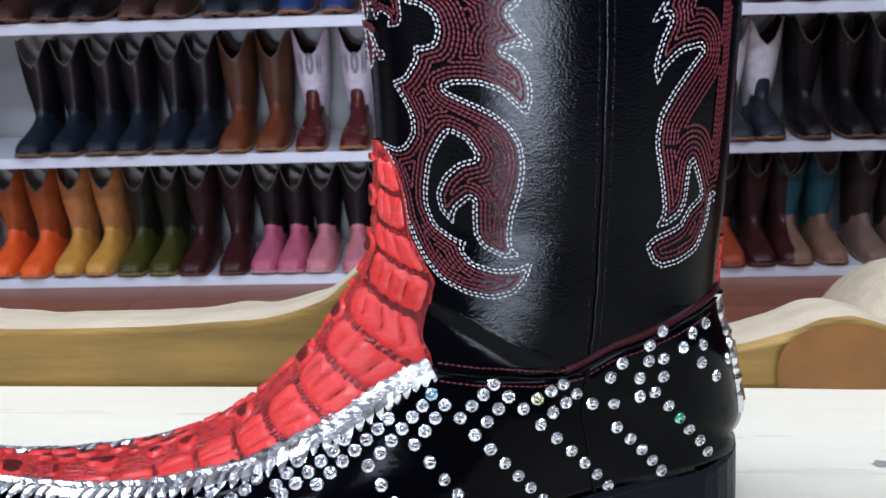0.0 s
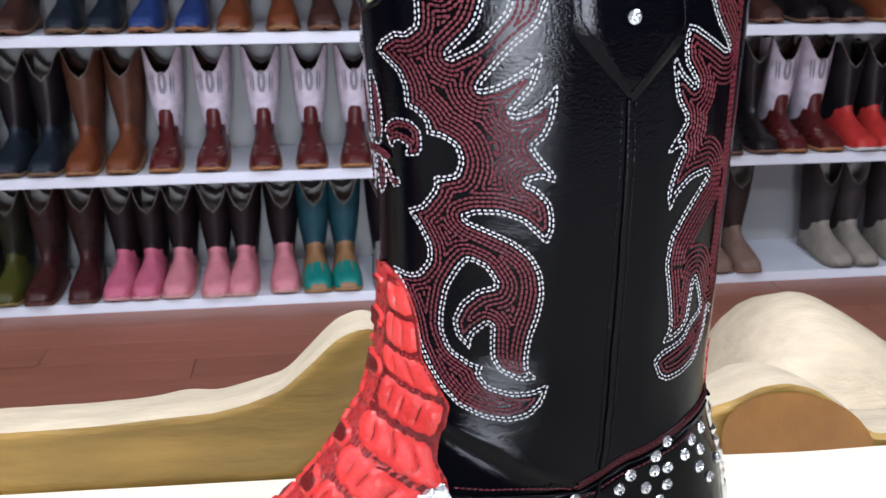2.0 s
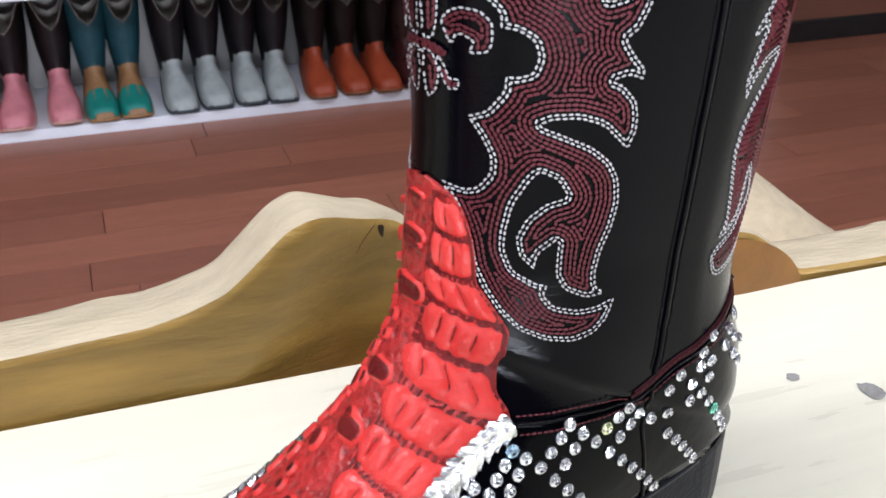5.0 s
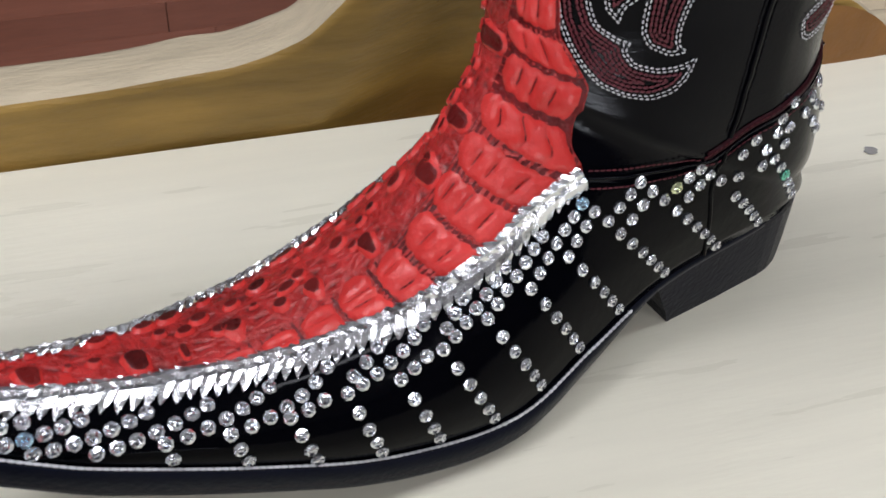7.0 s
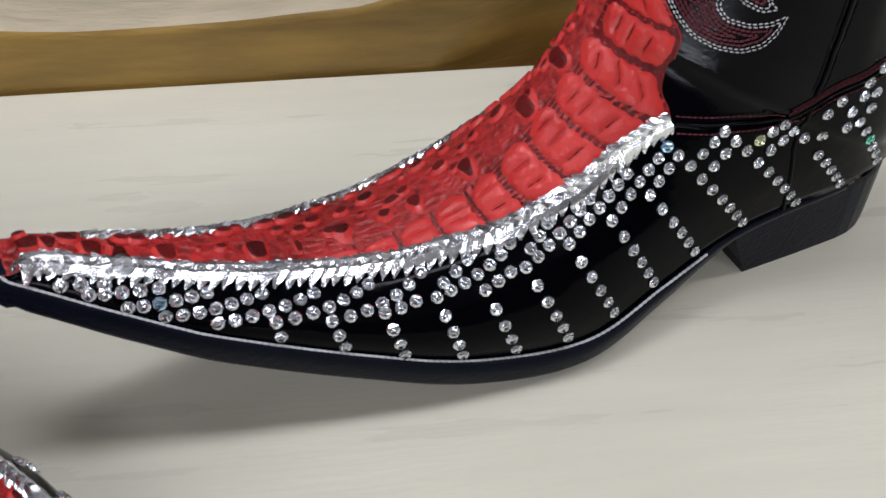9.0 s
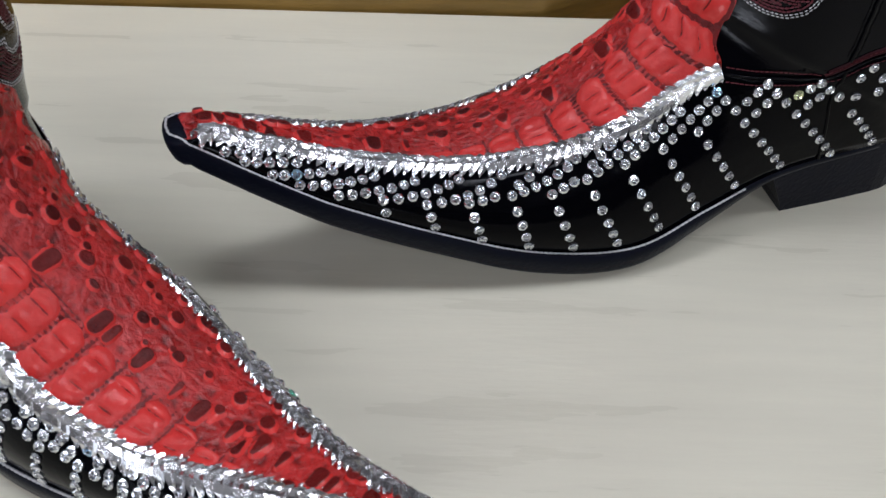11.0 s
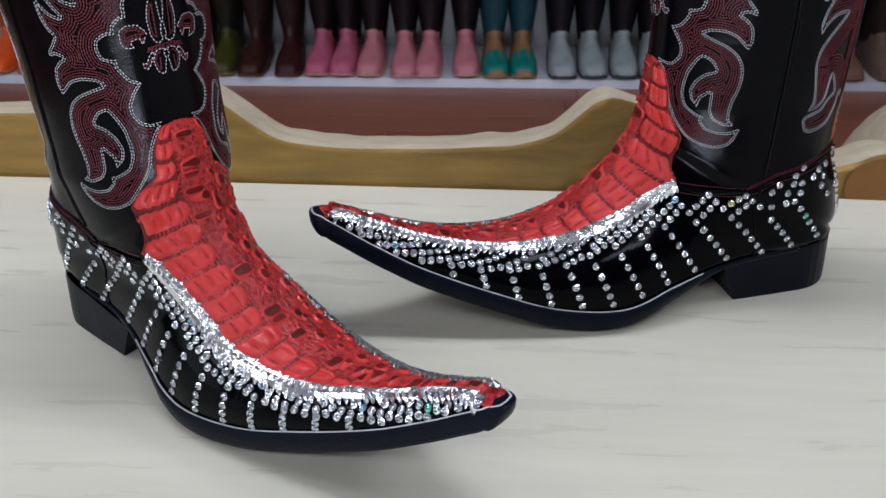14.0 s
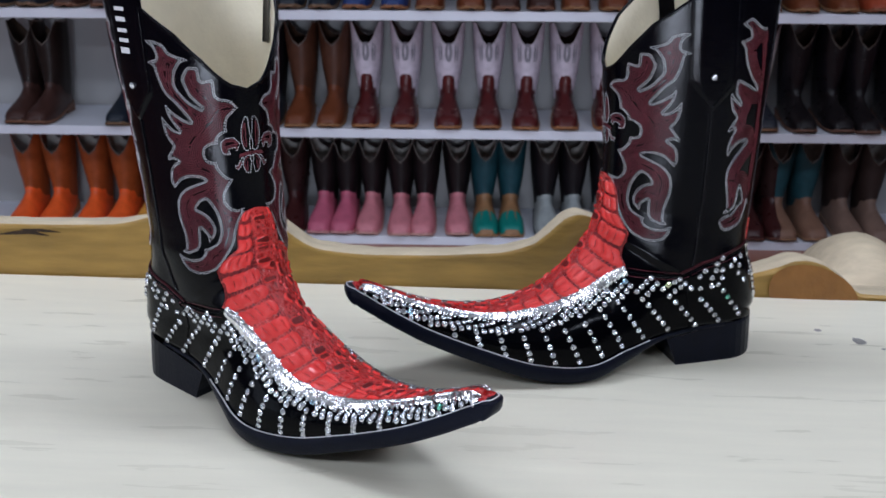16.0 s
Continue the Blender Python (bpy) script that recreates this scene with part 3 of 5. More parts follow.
def rim():
    xs = np.linspace(-.68, .9, 420)
    h = np.interp(xs, RIM_X, RIM_Z)
    k = np.exp(-np.linspace(-2, 2, 5) ** 2)
    wide = np.exp(-np.linspace(-2, 2, 17) ** 2)
    soft = np.interp(xs, [-.15, -.10], [1, 0])
    h = (1 - soft) * np.convolve(np.pad(h, 2, "edge"), k / k.sum(), "valid") + soft * np.convolve(np.pad(h, 8, "edge"), wide / wide.sum(), "valid")
    wob = np.array([noise.noise((x * 9, 0, 3)) for x in xs])
    wob2 = np.array([noise.noise((x * 40, 5, 1)) for x in xs])
    f = .5055 + .002 * wob
    back_ = np.interp(xs, [-.01, .03, .075, .1, .13], [0, .006, .024, .012, 0])
    b_ = .556 + .006 * wob + .002 * wob2 + back_

    def turned(z):
        """The sawn face bends away along a slanting fold, and comes back past the peak."""
        fold = -.033 + .037 * np.clip(z / .079, 0, 1)
        return np.clip(xs - fold, 0, .055) * .42 * np.interp(xs, [.075, .12], [1, 0])
    levels = [-.10 + 0 * h] + [np.minimum(h * k, h - .004) for k in (0, .12, .25, .38, .5, .62, .75, .87)] + [h - .004, h - .0012]
    face = [(f + turned(z) + (.0018 if i == len(levels) - 1 else 0), z) for i, z in enumerate(levels)]
    lip = face[-1][0]
    top = [face[-1], (lip + .004, h + .0003 + .0008 * wob2), (lip + .012, h - .0012 + .001 * wob2), (lip * .5 + b_ * .5, h - .0035 + .0015 * wob), (b_ - .010, h - .007 + .0018 * wob2), (b_ - .002, h - .011 + .001 * wob), (b_, h - .024), (b_ - .002, -.06 + 0 * h)]
    for name, sec, m, label in (("rim_face", face, M_LIVE, "tan sawn face of the rim"), ("rim_bark", top, M_LIVE_TOP, "pale rounded live edge")):
        g = np.stack([np.stack([xs, y, z], axis=1) for y, z in sec], axis=1)
        put(name, grid_mesh(g[::-1]), m, table, label)
    # brown hollow in the lobe
    th = np.linspace(0, math.pi, 21)
    rr = np.linspace(0, 1, 7)
    g = np.array([[(.2375 + .043 * r * math.cos(q) - .015 * r * math.sin(q), .5026 - .0022 * (1 - r * r), .037 * r * math.sin(q) ** .9 - .002) for q in th] for r in rr])
    put("knot_face", grid_mesh(g), M_KNOT, table, "brown end-grain knot")
    # dark cracks and a bark pocket in the sawn face
    for path, half in ((((.0262, .0500), (.0295, .0560), (.0360, .0640)), .0006), (((.0375, .0615), (.0400, .0580), (.0410, .0540)), .0022), (((-.562, .041), (-.545, .0435), (-.530, .0445), (-.512, .041)), .0022), (((-.540, .0470), (-.520, .0465), (-.500, .0450)), .0015)):
        q = np.array(path)
        s_ = np.linspace(0, len(q) - 1, 12)
        mid = np.column_stack([np.interp(s_, range(len(q)), q[:, j]) for j in (0, 1)])
        wid = half * np.sin(np.linspace(.15, math.pi - .15, 12))
        turn_ = np.clip(mid[:, 0] + .033 - .037 * np.clip(mid[:, 1] / .079, 0, 1), 0, .055) * .42 * np.interp(mid[:, 0], [.075, .12], [1, 0])
        front_ = .5055 + .002 * np.array([noise.noise((x * 9, 0, 3)) for x in mid[:, 0]]) + turn_ - .0012
        g = np.stack([np.column_stack([mid[:, 0] - wid * .4, front_, mid[:, 1] - wid]), np.column_stack([mid[:, 0], front_ - .0003, mid[:, 1]]), np.column_stack([mid[:, 0] + wid * .4, front_, mid[:, 1] + wid])])
        put("crack", grid_mesh(g), M_CRACK, table, "dark crack in the wood")
    for sx, sy, rx, ry in ((.2165, .4295, .0038, .0032), (.2465, .409, .006, .0085), (.262, .395, .002, .002), (.285, .383, .004, .003), (.305, .44, .003, .002)):
        rng = random.Random(int(sx * 1e4))
        v = [(sx + rx * rng.uniform(.7, 1.1) * math.cos(q), sy + ry * rng.uniform(.7, 1.1) * math.sin(q), .0004) for q in np.linspace(0, math.tau, 15)[:-1]]
        put("stain", mesh_from(v, [list(range(14))]), M_STAIN, table, "grey scuff mark")


rim()


def root_seat():
    """Pale root form that stands behind the table."""
    t = thing("root_stool", pose(.445, .87, -.855), "pale smooth rounded root-wood stool", "stool")
    xs = np.linspace(-.17, .42, 40)
    top = np.interp(xs, [-.17, -.10, -.086, -.067, -.045, -.03, 0, .014, .05, .085, .162, .219, .42], [.55, .70, .745, .772, .788, .796, .792, .784, .763, .739, .685, .643, .52])
    k = np.exp(-np.linspace(-2, 2, 7) ** 2)
    top = np.convolve(np.pad(top, 3, "edge"), k / k.sum(), "valid")
    rows = []
    for x, h in zip(xs, top):
        d = .085 * (1 - .5 * max(0, (-.10 - x) / .07))
        w = .01 * noise.noise((x * 6, 1, 2))
        rows.append([(x, -d + w, -.0), (x, -d + w, h * .5), (x, -d * .95 + w, h - .05), (x, -d * .7, h - .018), (x, -d * .3, h - .003), (x, d * .2, h), (x, d * .7, h - .02), (x, d, h - .07), (x, d, 0)])
    rows = np.array(rows)
    put("root_back", grid_mesh(rows[:26][::-1]), M_LIVE_TOP, t)
    put("root_arm", grid_mesh(rows[25:][::-1]), M_LIVE_TOP, t, "sloping arm of the root")
    return t


root_seat()


def glass_door():
    """Black-framed glass door beside the shelf, and the pale panel beyond it."""
    t = thing("glass_door", LEVEL @ pose(2.34, 3.0, 0), "black-framed glass shop door, closed", "door")
    put("bottom_rail", box(.0, 1.0, 0, .04, 0, .075, .003), M_BLACK, t)
    put("top_rail", box(.0, 1.0, 0, .04, 2.05, 2.12, .003), M_BLACK, t)
    put("stile", box(.99, 1.05, 0, .04, 0, 2.12, .003), M_BLACK, t)
    g = put("pane", box(.0, .99, .015, .023, .075, 2.05), M_GLASS, t, "clear glass pane")
    g.visible_shadow = False
    d = thing("panel_door", LEVEL @ pose(2.62, 5.36, 0), "beige panelled door with a black frame", "door")
    put("leaf", box(0, .9, 0, .03, .16, 2.1, .004), M_PANEL, d)
    put("frame", box(-.08, 0, -.01, .03, 0, 2.15, .004), M_BLACK, d)
    put("kick_plate", box(0, .9, -.01, .03, 0, .16, .004), M_BLACK, d)


glass_door()
FRONT = [(.3425, .0782), (.337, .0790), (.318, .0700), (.290, .0590), (.258, .0518), (.230, .0520), (.203, .0590), (.182, .0728), (.166, .0875),
         (.154, .1025), (.1475, .1139), (.1445, .126), (.143, .145), (.143, .170), (.145, .200), (.149, .245), (.155, .330)]
BACK = [(.348, .0785), (.338, .0726), (.320, .0616), (.290, .0462), (.250, .0308), (.210, .0186), (.170, .0159), (.135, .0240), (.098, .0305),
        (.055, .0355), (.0078, .0350), (.0079, .062), (.0172, .092), (.0165, .130), (.016, .180), (.016, .240), (.016, .330)]
WIDE = [.0070, .0092, .0130, .0206, .0312, .0404, .0462, .0412, .0350, .0355, .0348, .0342, .033, .033, .034, .037, .043]
FORM_A = BootForm(FRONT, BACK, WIDE, skew=.0068, slouch=(-.0877, -.0120), slim=.97, bend=(.002, -.0060, -.0050, -.0025), twist=(-9.4, 17.1, 1.483, -.0026, .0033), boxy=1.643, counter=4.06)
FORM_B = BootForm(FRONT, BACK, WIDE, skew=-.014, bend=(0, .0012, .0022, -.0022), counter=2.66)
FORM = FORM_B
# ---- the pair of display boots ----
# the braid's middle: station, and share of the way round from the ridge
BRAID_U = [0, .25, 1.0, 1.6, 2.1, 2.7, 3.3, 4.1, 4.7, 5.5, 6.5, 7.3, 8.3, 8.9]
BRAID_FAR = [.97, .80, .52, .51, .52, .54, .55, .545, .52, .48, .44, .41, .37, .335]
BRAID_G = [.97, .80, .42, .33, .255, .215, .185, .195, .205, .23, .295, .325, .310, .322]
FORM_B.braid_g = np.array(BRAID_G)
FORM_A.braid_g = np.array([.97, .80, .41, .26, .215, .27, .345, .395, .395, .365, .36, .325, .29, .31])
RED_EDGE = [(.1318, .0852), (.1352, .0935), (.1296, .1124), (.1362, .1275), (.1387, .1449), (.1425, .1560)]
COLLAR = [(.1313, .0832), (.1190, .0812), (.1076, .0802), (.0992, .0793), (.0892, .0799), (.0815, .0828), (.0711, .0880), (.0567, .0920), (.0440, .0948), (.0300, .0960), (.016, .0962)]


def TOP_LINE(a):
    """Height of the scalloped shaft top, from the front dip round to the back."""
    return np.interp(a, [0, .08, .17, .36, .5, .62, .85, 1], [.239, .259, .276, .297, .312, .314, .306, .300])


def along(line, step=.002):
    p = np.array(line)
    d = np.concatenate([[0], np.cumsum(np.linalg.norm(np.diff(p, axis=0), axis=1))])
    s = np.linspace(0, d[-1], max(2, int(d[-1] / step)))
    return np.column_stack([np.interp(s, d, p[:, 0]), np.interp(s, d, p[:, 1])])


def edge_t(line, us):
    """t of a side-view line at the stations us."""
    q = along(line)
    u, t = FORM.side(q[:, 0], q[:, 1])
    o = np.argsort(u)
    return np.interp(us, u[o], t[o])


def braid_t(us, far=False):
    return FORM.girth(us, np.interp(us, BRAID_U, BRAID_FAR if far else FORM.braid_g))


def vamp_edge(us, far=False):
    """t of the vamp's edge: along the silver braid, up the ankle, and round over the top."""
    e = np.where(us < 8.9, braid_t(us, far), edge_t(RED_EDGE, us))
    low, high = 11.3, 12.5
    top = float(np.interp(low, us, e)) * np.sqrt(np.clip(1 - ((us - low) / (high - low)) ** 2, 1e-5, 1))
    return np.where(us > low, top, e)


def patch(us, t0, t1, n, lift):
    """A piece of the skin between the edges t0(u) and t1(u), raised by lift, with turned-in rims."""
    s = np.linspace(0, 1, n)
    s = np.concatenate([[0], s, [1]])[None, :]
    if t0[0] * t1[0] < 0:
        v = 2 * s - 1
        T = np.where(v < 0, t0[:, None], t1[:, None]) * v ** 2
    else:
        T = t0[:, None] + (t1 - t0)[:, None] * s
    Ug = us[:, None] + 0 * T
    p = FORM.at(Ug, T)
    n_ = FORM.normal(Ug, T)
    h = np.full(T.shape, lift)
    h[:, 0] = h[:, -1] = -.0004
    return p + n_ * h[..., None]


def show_boot(m, label, outer):
    t = thing("cowboy_boot", m, label, "boot", "pair of display boots")
    cols = np.linspace(-1, 1, 97)
    a = np.abs(cols)
    zt = TOP_LINE(a)
    ut = tops(FORM, zt, cols)
    s = np.linspace(0, 1, 60)[:, None]
    rows = FORM.at(8.3 + (ut - 8.3) * s, cols[None, :] + 0 * s)
    put("shaft", grid_mesh(rows), M_SHAFT, t)
    inner = rows[14:].copy()
    c = np.array([.084, 0])
    inner[..., :2] = c + (inner[..., :2] - c) * .965
    put("lining", grid_mesh(inner[::-1]), M_LINING, t, "cream leather lining")
    # patent lower
    us = np.concatenate([np.linspace(0, 9.3, 60), np.linspace(9.4, 12.05, 30)])
    for sg in (1, -1):
        low = np.where(us < 8.9, braid_t(us, sg != outer), edge_t(COLLAR, us))
        put("patent_side", grid_mesh(patch(us, sg * low, sg * np.ones(len(us)), 14, .0009)), M_PATENT, t, "glossy black patent leather side")
    # red vamp
    us = np.concatenate([np.linspace(0, 9, 70), np.linspace(9.1, 12.5, 48)])
    e, far = vamp_edge(us), vamp_edge(us, True)
    skin = patch(us, -far, e, 30, .0011) if outer > 0 else patch(us, -e, far, 30, .0011)
    nose = np.repeat((skin[0].mean(0) + [.002, 0, 0])[None, None], skin.shape[1], axis=1)
    put("vamp", grid_mesh(np.concatenate([nose, nose * .3 + skin[:1] * .7 + [.001, 0, 0], skin])), M_RED, t, "red crocodile leather vamp")
    # sole and welt
    uu = np.concatenate([np.linspace(0, .8, 12), np.linspace(1, 9.2, 60)])
    k, other = FORM.at(uu, np.ones(len(uu))), FORM.at(uu, -np.ones(len(uu)))
    grow = np.interp(k[:, 0], [0, .1, .14, .2, .32, .36], [.000, .0015, .003, .0035, .003, .002])
    k[:, 1] += grow
    other[:, 1] -= grow
    toe, wide_, zt_ = (k[0] + other[0]) / 2, (k[0, 1] - other[0, 1]) / 2, k[0, 2]
    tip = toe + np.array([[.0032, wide_ * .96, -.0002], [.0056, wide_ * .80, -.0002], [.0067, wide_ * .45, -.0001], [.0070, 0, 0], [.0067, -wide_ * .45, -.0001], [.0056, -wide_ * .80, -.0002], [.0032, -wide_ * .96, -.0002]])
    ring = np.concatenate([k[::-1], tip, other])
    low_ = ring.copy()
    low_[:, 2] -= np.interp(ring[:, 0], [0, .1, .13, .15, .19, .25, .31, .345, .352, .3565], [.004, .0045, .0095, .0122, .0132, .0125, .0128, .0130, .0118, .0098])
    low_[:, 0] -= np.interp(ring[:, 0], [.30, .345, .356], [0, .0006, .0020])
    belly = np.interp(ring[:, 0], [.10, .16, .20, .26], [.0004, .0022, .0030, .0006])[:, None] * np.array([[0, 0, -1.0]])
    # each cross-section shrinks about its own middle; the edges are rounded
    axis = np.interp(ring[:, 0], k[::-1, 0], ((k[:, 1] + other[:, 1]) / 2)[::-1])[:, None] * [0, 1, 0]
    def drawn_in(r_, w_):
        return axis + (r_ - axis) * [1, w_, 1]
    nose = np.clip((ring[:, :1] - .349) / .006, 0, 1) * [1.0, 0, 0]
    in_ = drawn_in(low_, .85) + belly - nose * .0022
    mid_ = drawn_in(low_, 0) + belly * 1.1 - nose * .0030
    bulge = (ring + low_) / 2 + nose * .0006
    put("sole", grid_mesh(np.stack([mid_, in_, drawn_in(low_, .985) + [0, 0, .0006] - nose * .0008, low_ * .8 + ring * .2, bulge, ring - [0, 0, .001], drawn_in(ring, .97) - nose * .0004, drawn_in(ring, 0) - nose * .003])), M_SOLE, t, "black leather sole")
    # heel
    th = np.linspace(-math.pi / 2, math.pi / 2, 17)
    d = np.array([(.036 - .034 * math.cos(q), .0345 * math.sin(q)) for q in th] + [(.06, .0348), (.086, .0345), (.086, 0), (.086, -.0345), (.06, -.0348)])
    lay = []
    for f, back, fr in ((0.0, .001, .0), (.25, .0015, .002), (.93, .0035, .010), (1.0, .0055, .0105)):
        q = d.copy()
        q[:, 0] += np.where(d[:, 0] > .05, fr * (d[:, 0] - .05) / .036, back)
        z = f * (np.interp(q[:, 0], [0, .012, .055, .098], [.0360, .0356, .0325, .0245]))
        lay.append(np.column_stack([q, z]))
    put("heel", grid_mesh(np.stack([lay[0] * [1, 0, 1] + [0, 0, 0], lay[0], *lay[1:]]), closed=True, smooth=False), M_SOLE, t, "black stacked heel")
    return t


BOOT_B = pose(.1465, .4118, 0, 0, 0, 197.3)
BOOT_A = pose(-.3539, .3533, 0, 0, 0, -37.1) @ Matrix.Translation((.0067, 0, 0)) @ Matrix.Diagonal((.952, 1, 1, 1))
boot_b = show_boot(BOOT_B, "red crocodile and black cowboy boot with crystals", 1)
FORM = FORM_A
boot_a = show_boot(BOOT_A, "red and black crystal cowboy boot with lettered pull strap", -1)
# ---- embroidery: outlines on the unrolled shaft, tenths of a millimetre round from the front ridge and up ----
SCALLOP = [(52, 2251), (103, 2224), (150, 2187), (168, 2138), (166, 2071), (202, 2060), (234, 2027), (233, 1984), (278, 1984), (321, 1962), (333, 1919), (318, 1867), (275, 1846), (246, 1846), (245, 1797), (196, 1714), (141, 1679), (179, 1627), (212, 1560), (212, 1503), (178, 1441), (141, 1418), (48, 1418)]
TAIL = [(141, 1298), (161, 1245), (182, 1159), (227, 1086), (282, 1022), (351, 975), (445, 971), (540, 1000), (613, 1055), (648, 1124), (658, 1207), (599, 1153), (531, 1119), (452, 1108), (416, 1135), (423, 1176), (384, 1170), (309, 1189), (276, 1251), (274, 1318), (287, 1418), (328, 1511), (355, 1552), (407, 1543), (445, 1495), (381, 1456), (329, 1389), (302, 1311), (319, 1251), (347, 1232), (377, 1213), (374, 1251), (385, 1284), (434, 1346), (436, 1284), (442, 1220), (477, 1176), (558, 1170), (621, 1207), (582, 1220), (575, 1271)]
FLAME_EDGE = [(581, 1346), (602, 1426), (612, 1511), (599, 1585), (564, 1636), (505, 1670), (432, 1687), (342, 1705), (381, 1732), (457, 1750), (528, 1741), (587, 1696), (610, 1679), (633, 1732), (633, 1778), (622, 1826), (577, 1867), (543, 1877), (590, 1898), (635, 1887), (637, 1919), (603, 1952), (570, 1995), (606, 2027), (633, 2082), (648, 2150), (651, 2212), (613, 2162), (564, 2115), (504, 2093), (543, 2138), (581, 2187), (608, 2264), (600, 2307)]
FLAME_TOP = [(584, 2264), (473, 2187), (407, 2162), (516, 2292), (604, 2367), (646, 2469), (663, 2551), (725, 2574), (631, 2597), (649, 2669), (720, 2718), (637, 2718), (564, 2693), (536, 2644), (470, 2620), (390, 2597), (457, 2574), (503, 2508), (511, 2416), (415, 2307), (317, 2251), (418, 2351), (462, 2469), (415, 2551), (331, 2551), (325, 2451), (233, 2469), (229, 2351), (192, 2321), (153, 2321), (104, 2292)]
PETAL = [(49, 1973), (123, 2027), (184, 2027), (218, 1995), (216, 1930), (198, 1898), (144, 1887), (163, 1930), (121, 1941), (98, 1898)]
REAR_TOP = [(1084, 2795), (1171, 2744), (1177, 2693), (1075, 2669), (1123, 2620), (1148, 2508), (1207, 2399), (1303, 2307), (1082, 2399), (1065, 2336), (1071, 2278), (1131, 2212), (1069, 2251), (1029, 2307), (1025, 2251), (1040, 2174), (1090, 2115), (1054, 2071), (1018, 2027), (1018, 2005), (1051, 2027), (1086, 2038), (1049, 1973), (1023, 1898), (1044, 1836), (1067, 1887), (1135, 1941), (1228, 1962)]
REAR_TAIL = [(1180, 1919), (1110, 1846), (1055, 1769), (1045, 1687), (1083, 1585), (1110, 1495), (1079, 1441), (1134, 1456), (1190, 1495), (1211, 1535), (1215, 1653), (1252, 1610), (1279, 1568), (1223, 1527), (1190, 1472), (1080, 1418), (1049, 1382), (1087, 1332), (1133, 1325), (1210, 1353), (1301, 1403), (1344, 1487), (1351, 1577)]


# ---- fine work on a display boot ----
def bead_mesh(name, places, material, parent, label=""):
    """Stitches: one small long bead at each (middle, along, out, half length, half width)."""
    verts, faces = [], []
    for c, d, n, hl, hw in places:
        s = np.cross(d, n)
        k = len(verts)
        for f, w in ((-1, .45), (-.55, 1), (.55, 1), (1, .45)):
            o = c + d * hl * f
            verts += [o + s * hw * w, o + n * hw * w, o - s * hw * w]
        faces += [(k + 3 * i + j, k + 3 * i + j + 1, k + 3 * i + j + 4, k + 3 * i + j + 3) for i in range(3) for j in range(2)]
        faces += [(k, k + 1, k + 2), (k + 9, k + 11, k + 10)]
    return put(name, mesh_from(verts, faces, name), material, parent, label, kind="stuff")


def stitches(pts, nrm, step=.0021, fill=.5, hw=.0005, lift=.0004):
    """Places of stitches along a line of points."""
    d = np.concatenate([[0], np.cumsum(np.linalg.norm(np.diff(pts, axis=0), axis=1))])
    out = []
    count = int(d[-1] / step)
    for i in range(count):
        s = (i + .5) * step
        c = np.array([np.interp(s, d, pts[:, j]) for j in range(3)])
        e = np.array([np.interp(min(s + step * .4, d[-1]), d, pts[:, j]) for j in range(3)])
        n = np.array([np.interp(s, d, nrm[:, j]) for j in range(3)])
        v = e - c
        L = np.linalg.norm(v)
        n /= np.linalg.norm(n) + 1e-9
        if L > 1e-6:
            out.append((c + n * lift, v / L, n, step * fill, hw))
    return out


def contours(field, level):
    """Level lines of a grid field, as lists of (column, row) points."""
    f = field - level
    segs = {}
    pos = f > 0
    mixed = pos[:-1, :-1].astype(int) + pos[1:, :-1] + pos[:-1, 1:] + pos[1:, 1:]
    for i, j in zip(*np.nonzero((mixed > 0) & (mixed < 4))):
        cross = []
        for (a, b), (c, d) in (((i, j), (i + 1, j)), ((i + 1, j), (i + 1, j + 1)), ((i, j + 1), (i + 1, j + 1)), ((i, j), (i, j + 1))):
            if pos[a, b] != pos[c, d]:
                w = f[a, b] / (f[a, b] - f[c, d])
                cross.append(((a, b, c, d), (a + (c - a) * w, b + (d - b) * w)))
        for k in range(0, len(cross) - 1, 2):
            (e0, p0), (e1, p1) = cross[k], cross[k + 1]
            segs.setdefault(e0, []).append((e1, p0, p1))
            segs.setdefault(e1, []).append((e0, p1, p0))
    lines, seen = [], set()
    for start in sorted(segs, key=lambda e: len(segs[e])):
        if start in seen:
            continue
        line, e = [], start
        while e not in seen:
            seen.add(e)
            nxt = [q for q in segs[e] if q[0] not in seen]
            line.append(segs[e][0][1])
            if not nxt:
                if len(segs[e]) == 2 and any(q[0] == start for q in segs[e]) and len(line) > 3:
                    line.append(line[0])
                break
            e = nxt[0][0]
        if len(line) > 4:
            lines.append(np.array(line))
    return lines


def rounded(poly, n=2):
    p = np.array(poly, float)
    for _ in range(n - 1):
        q = np.roll(p, -1, axis=0)
        p = np.stack([p * .85 + q * .15, p * .15 + q * .85], axis=1).reshape(-1, 2)
    return p


STEP = 5.0
CELLS_A, CELLS_H = np.arange(-40, 1500, STEP), np.arange(900, 2860, STEP)


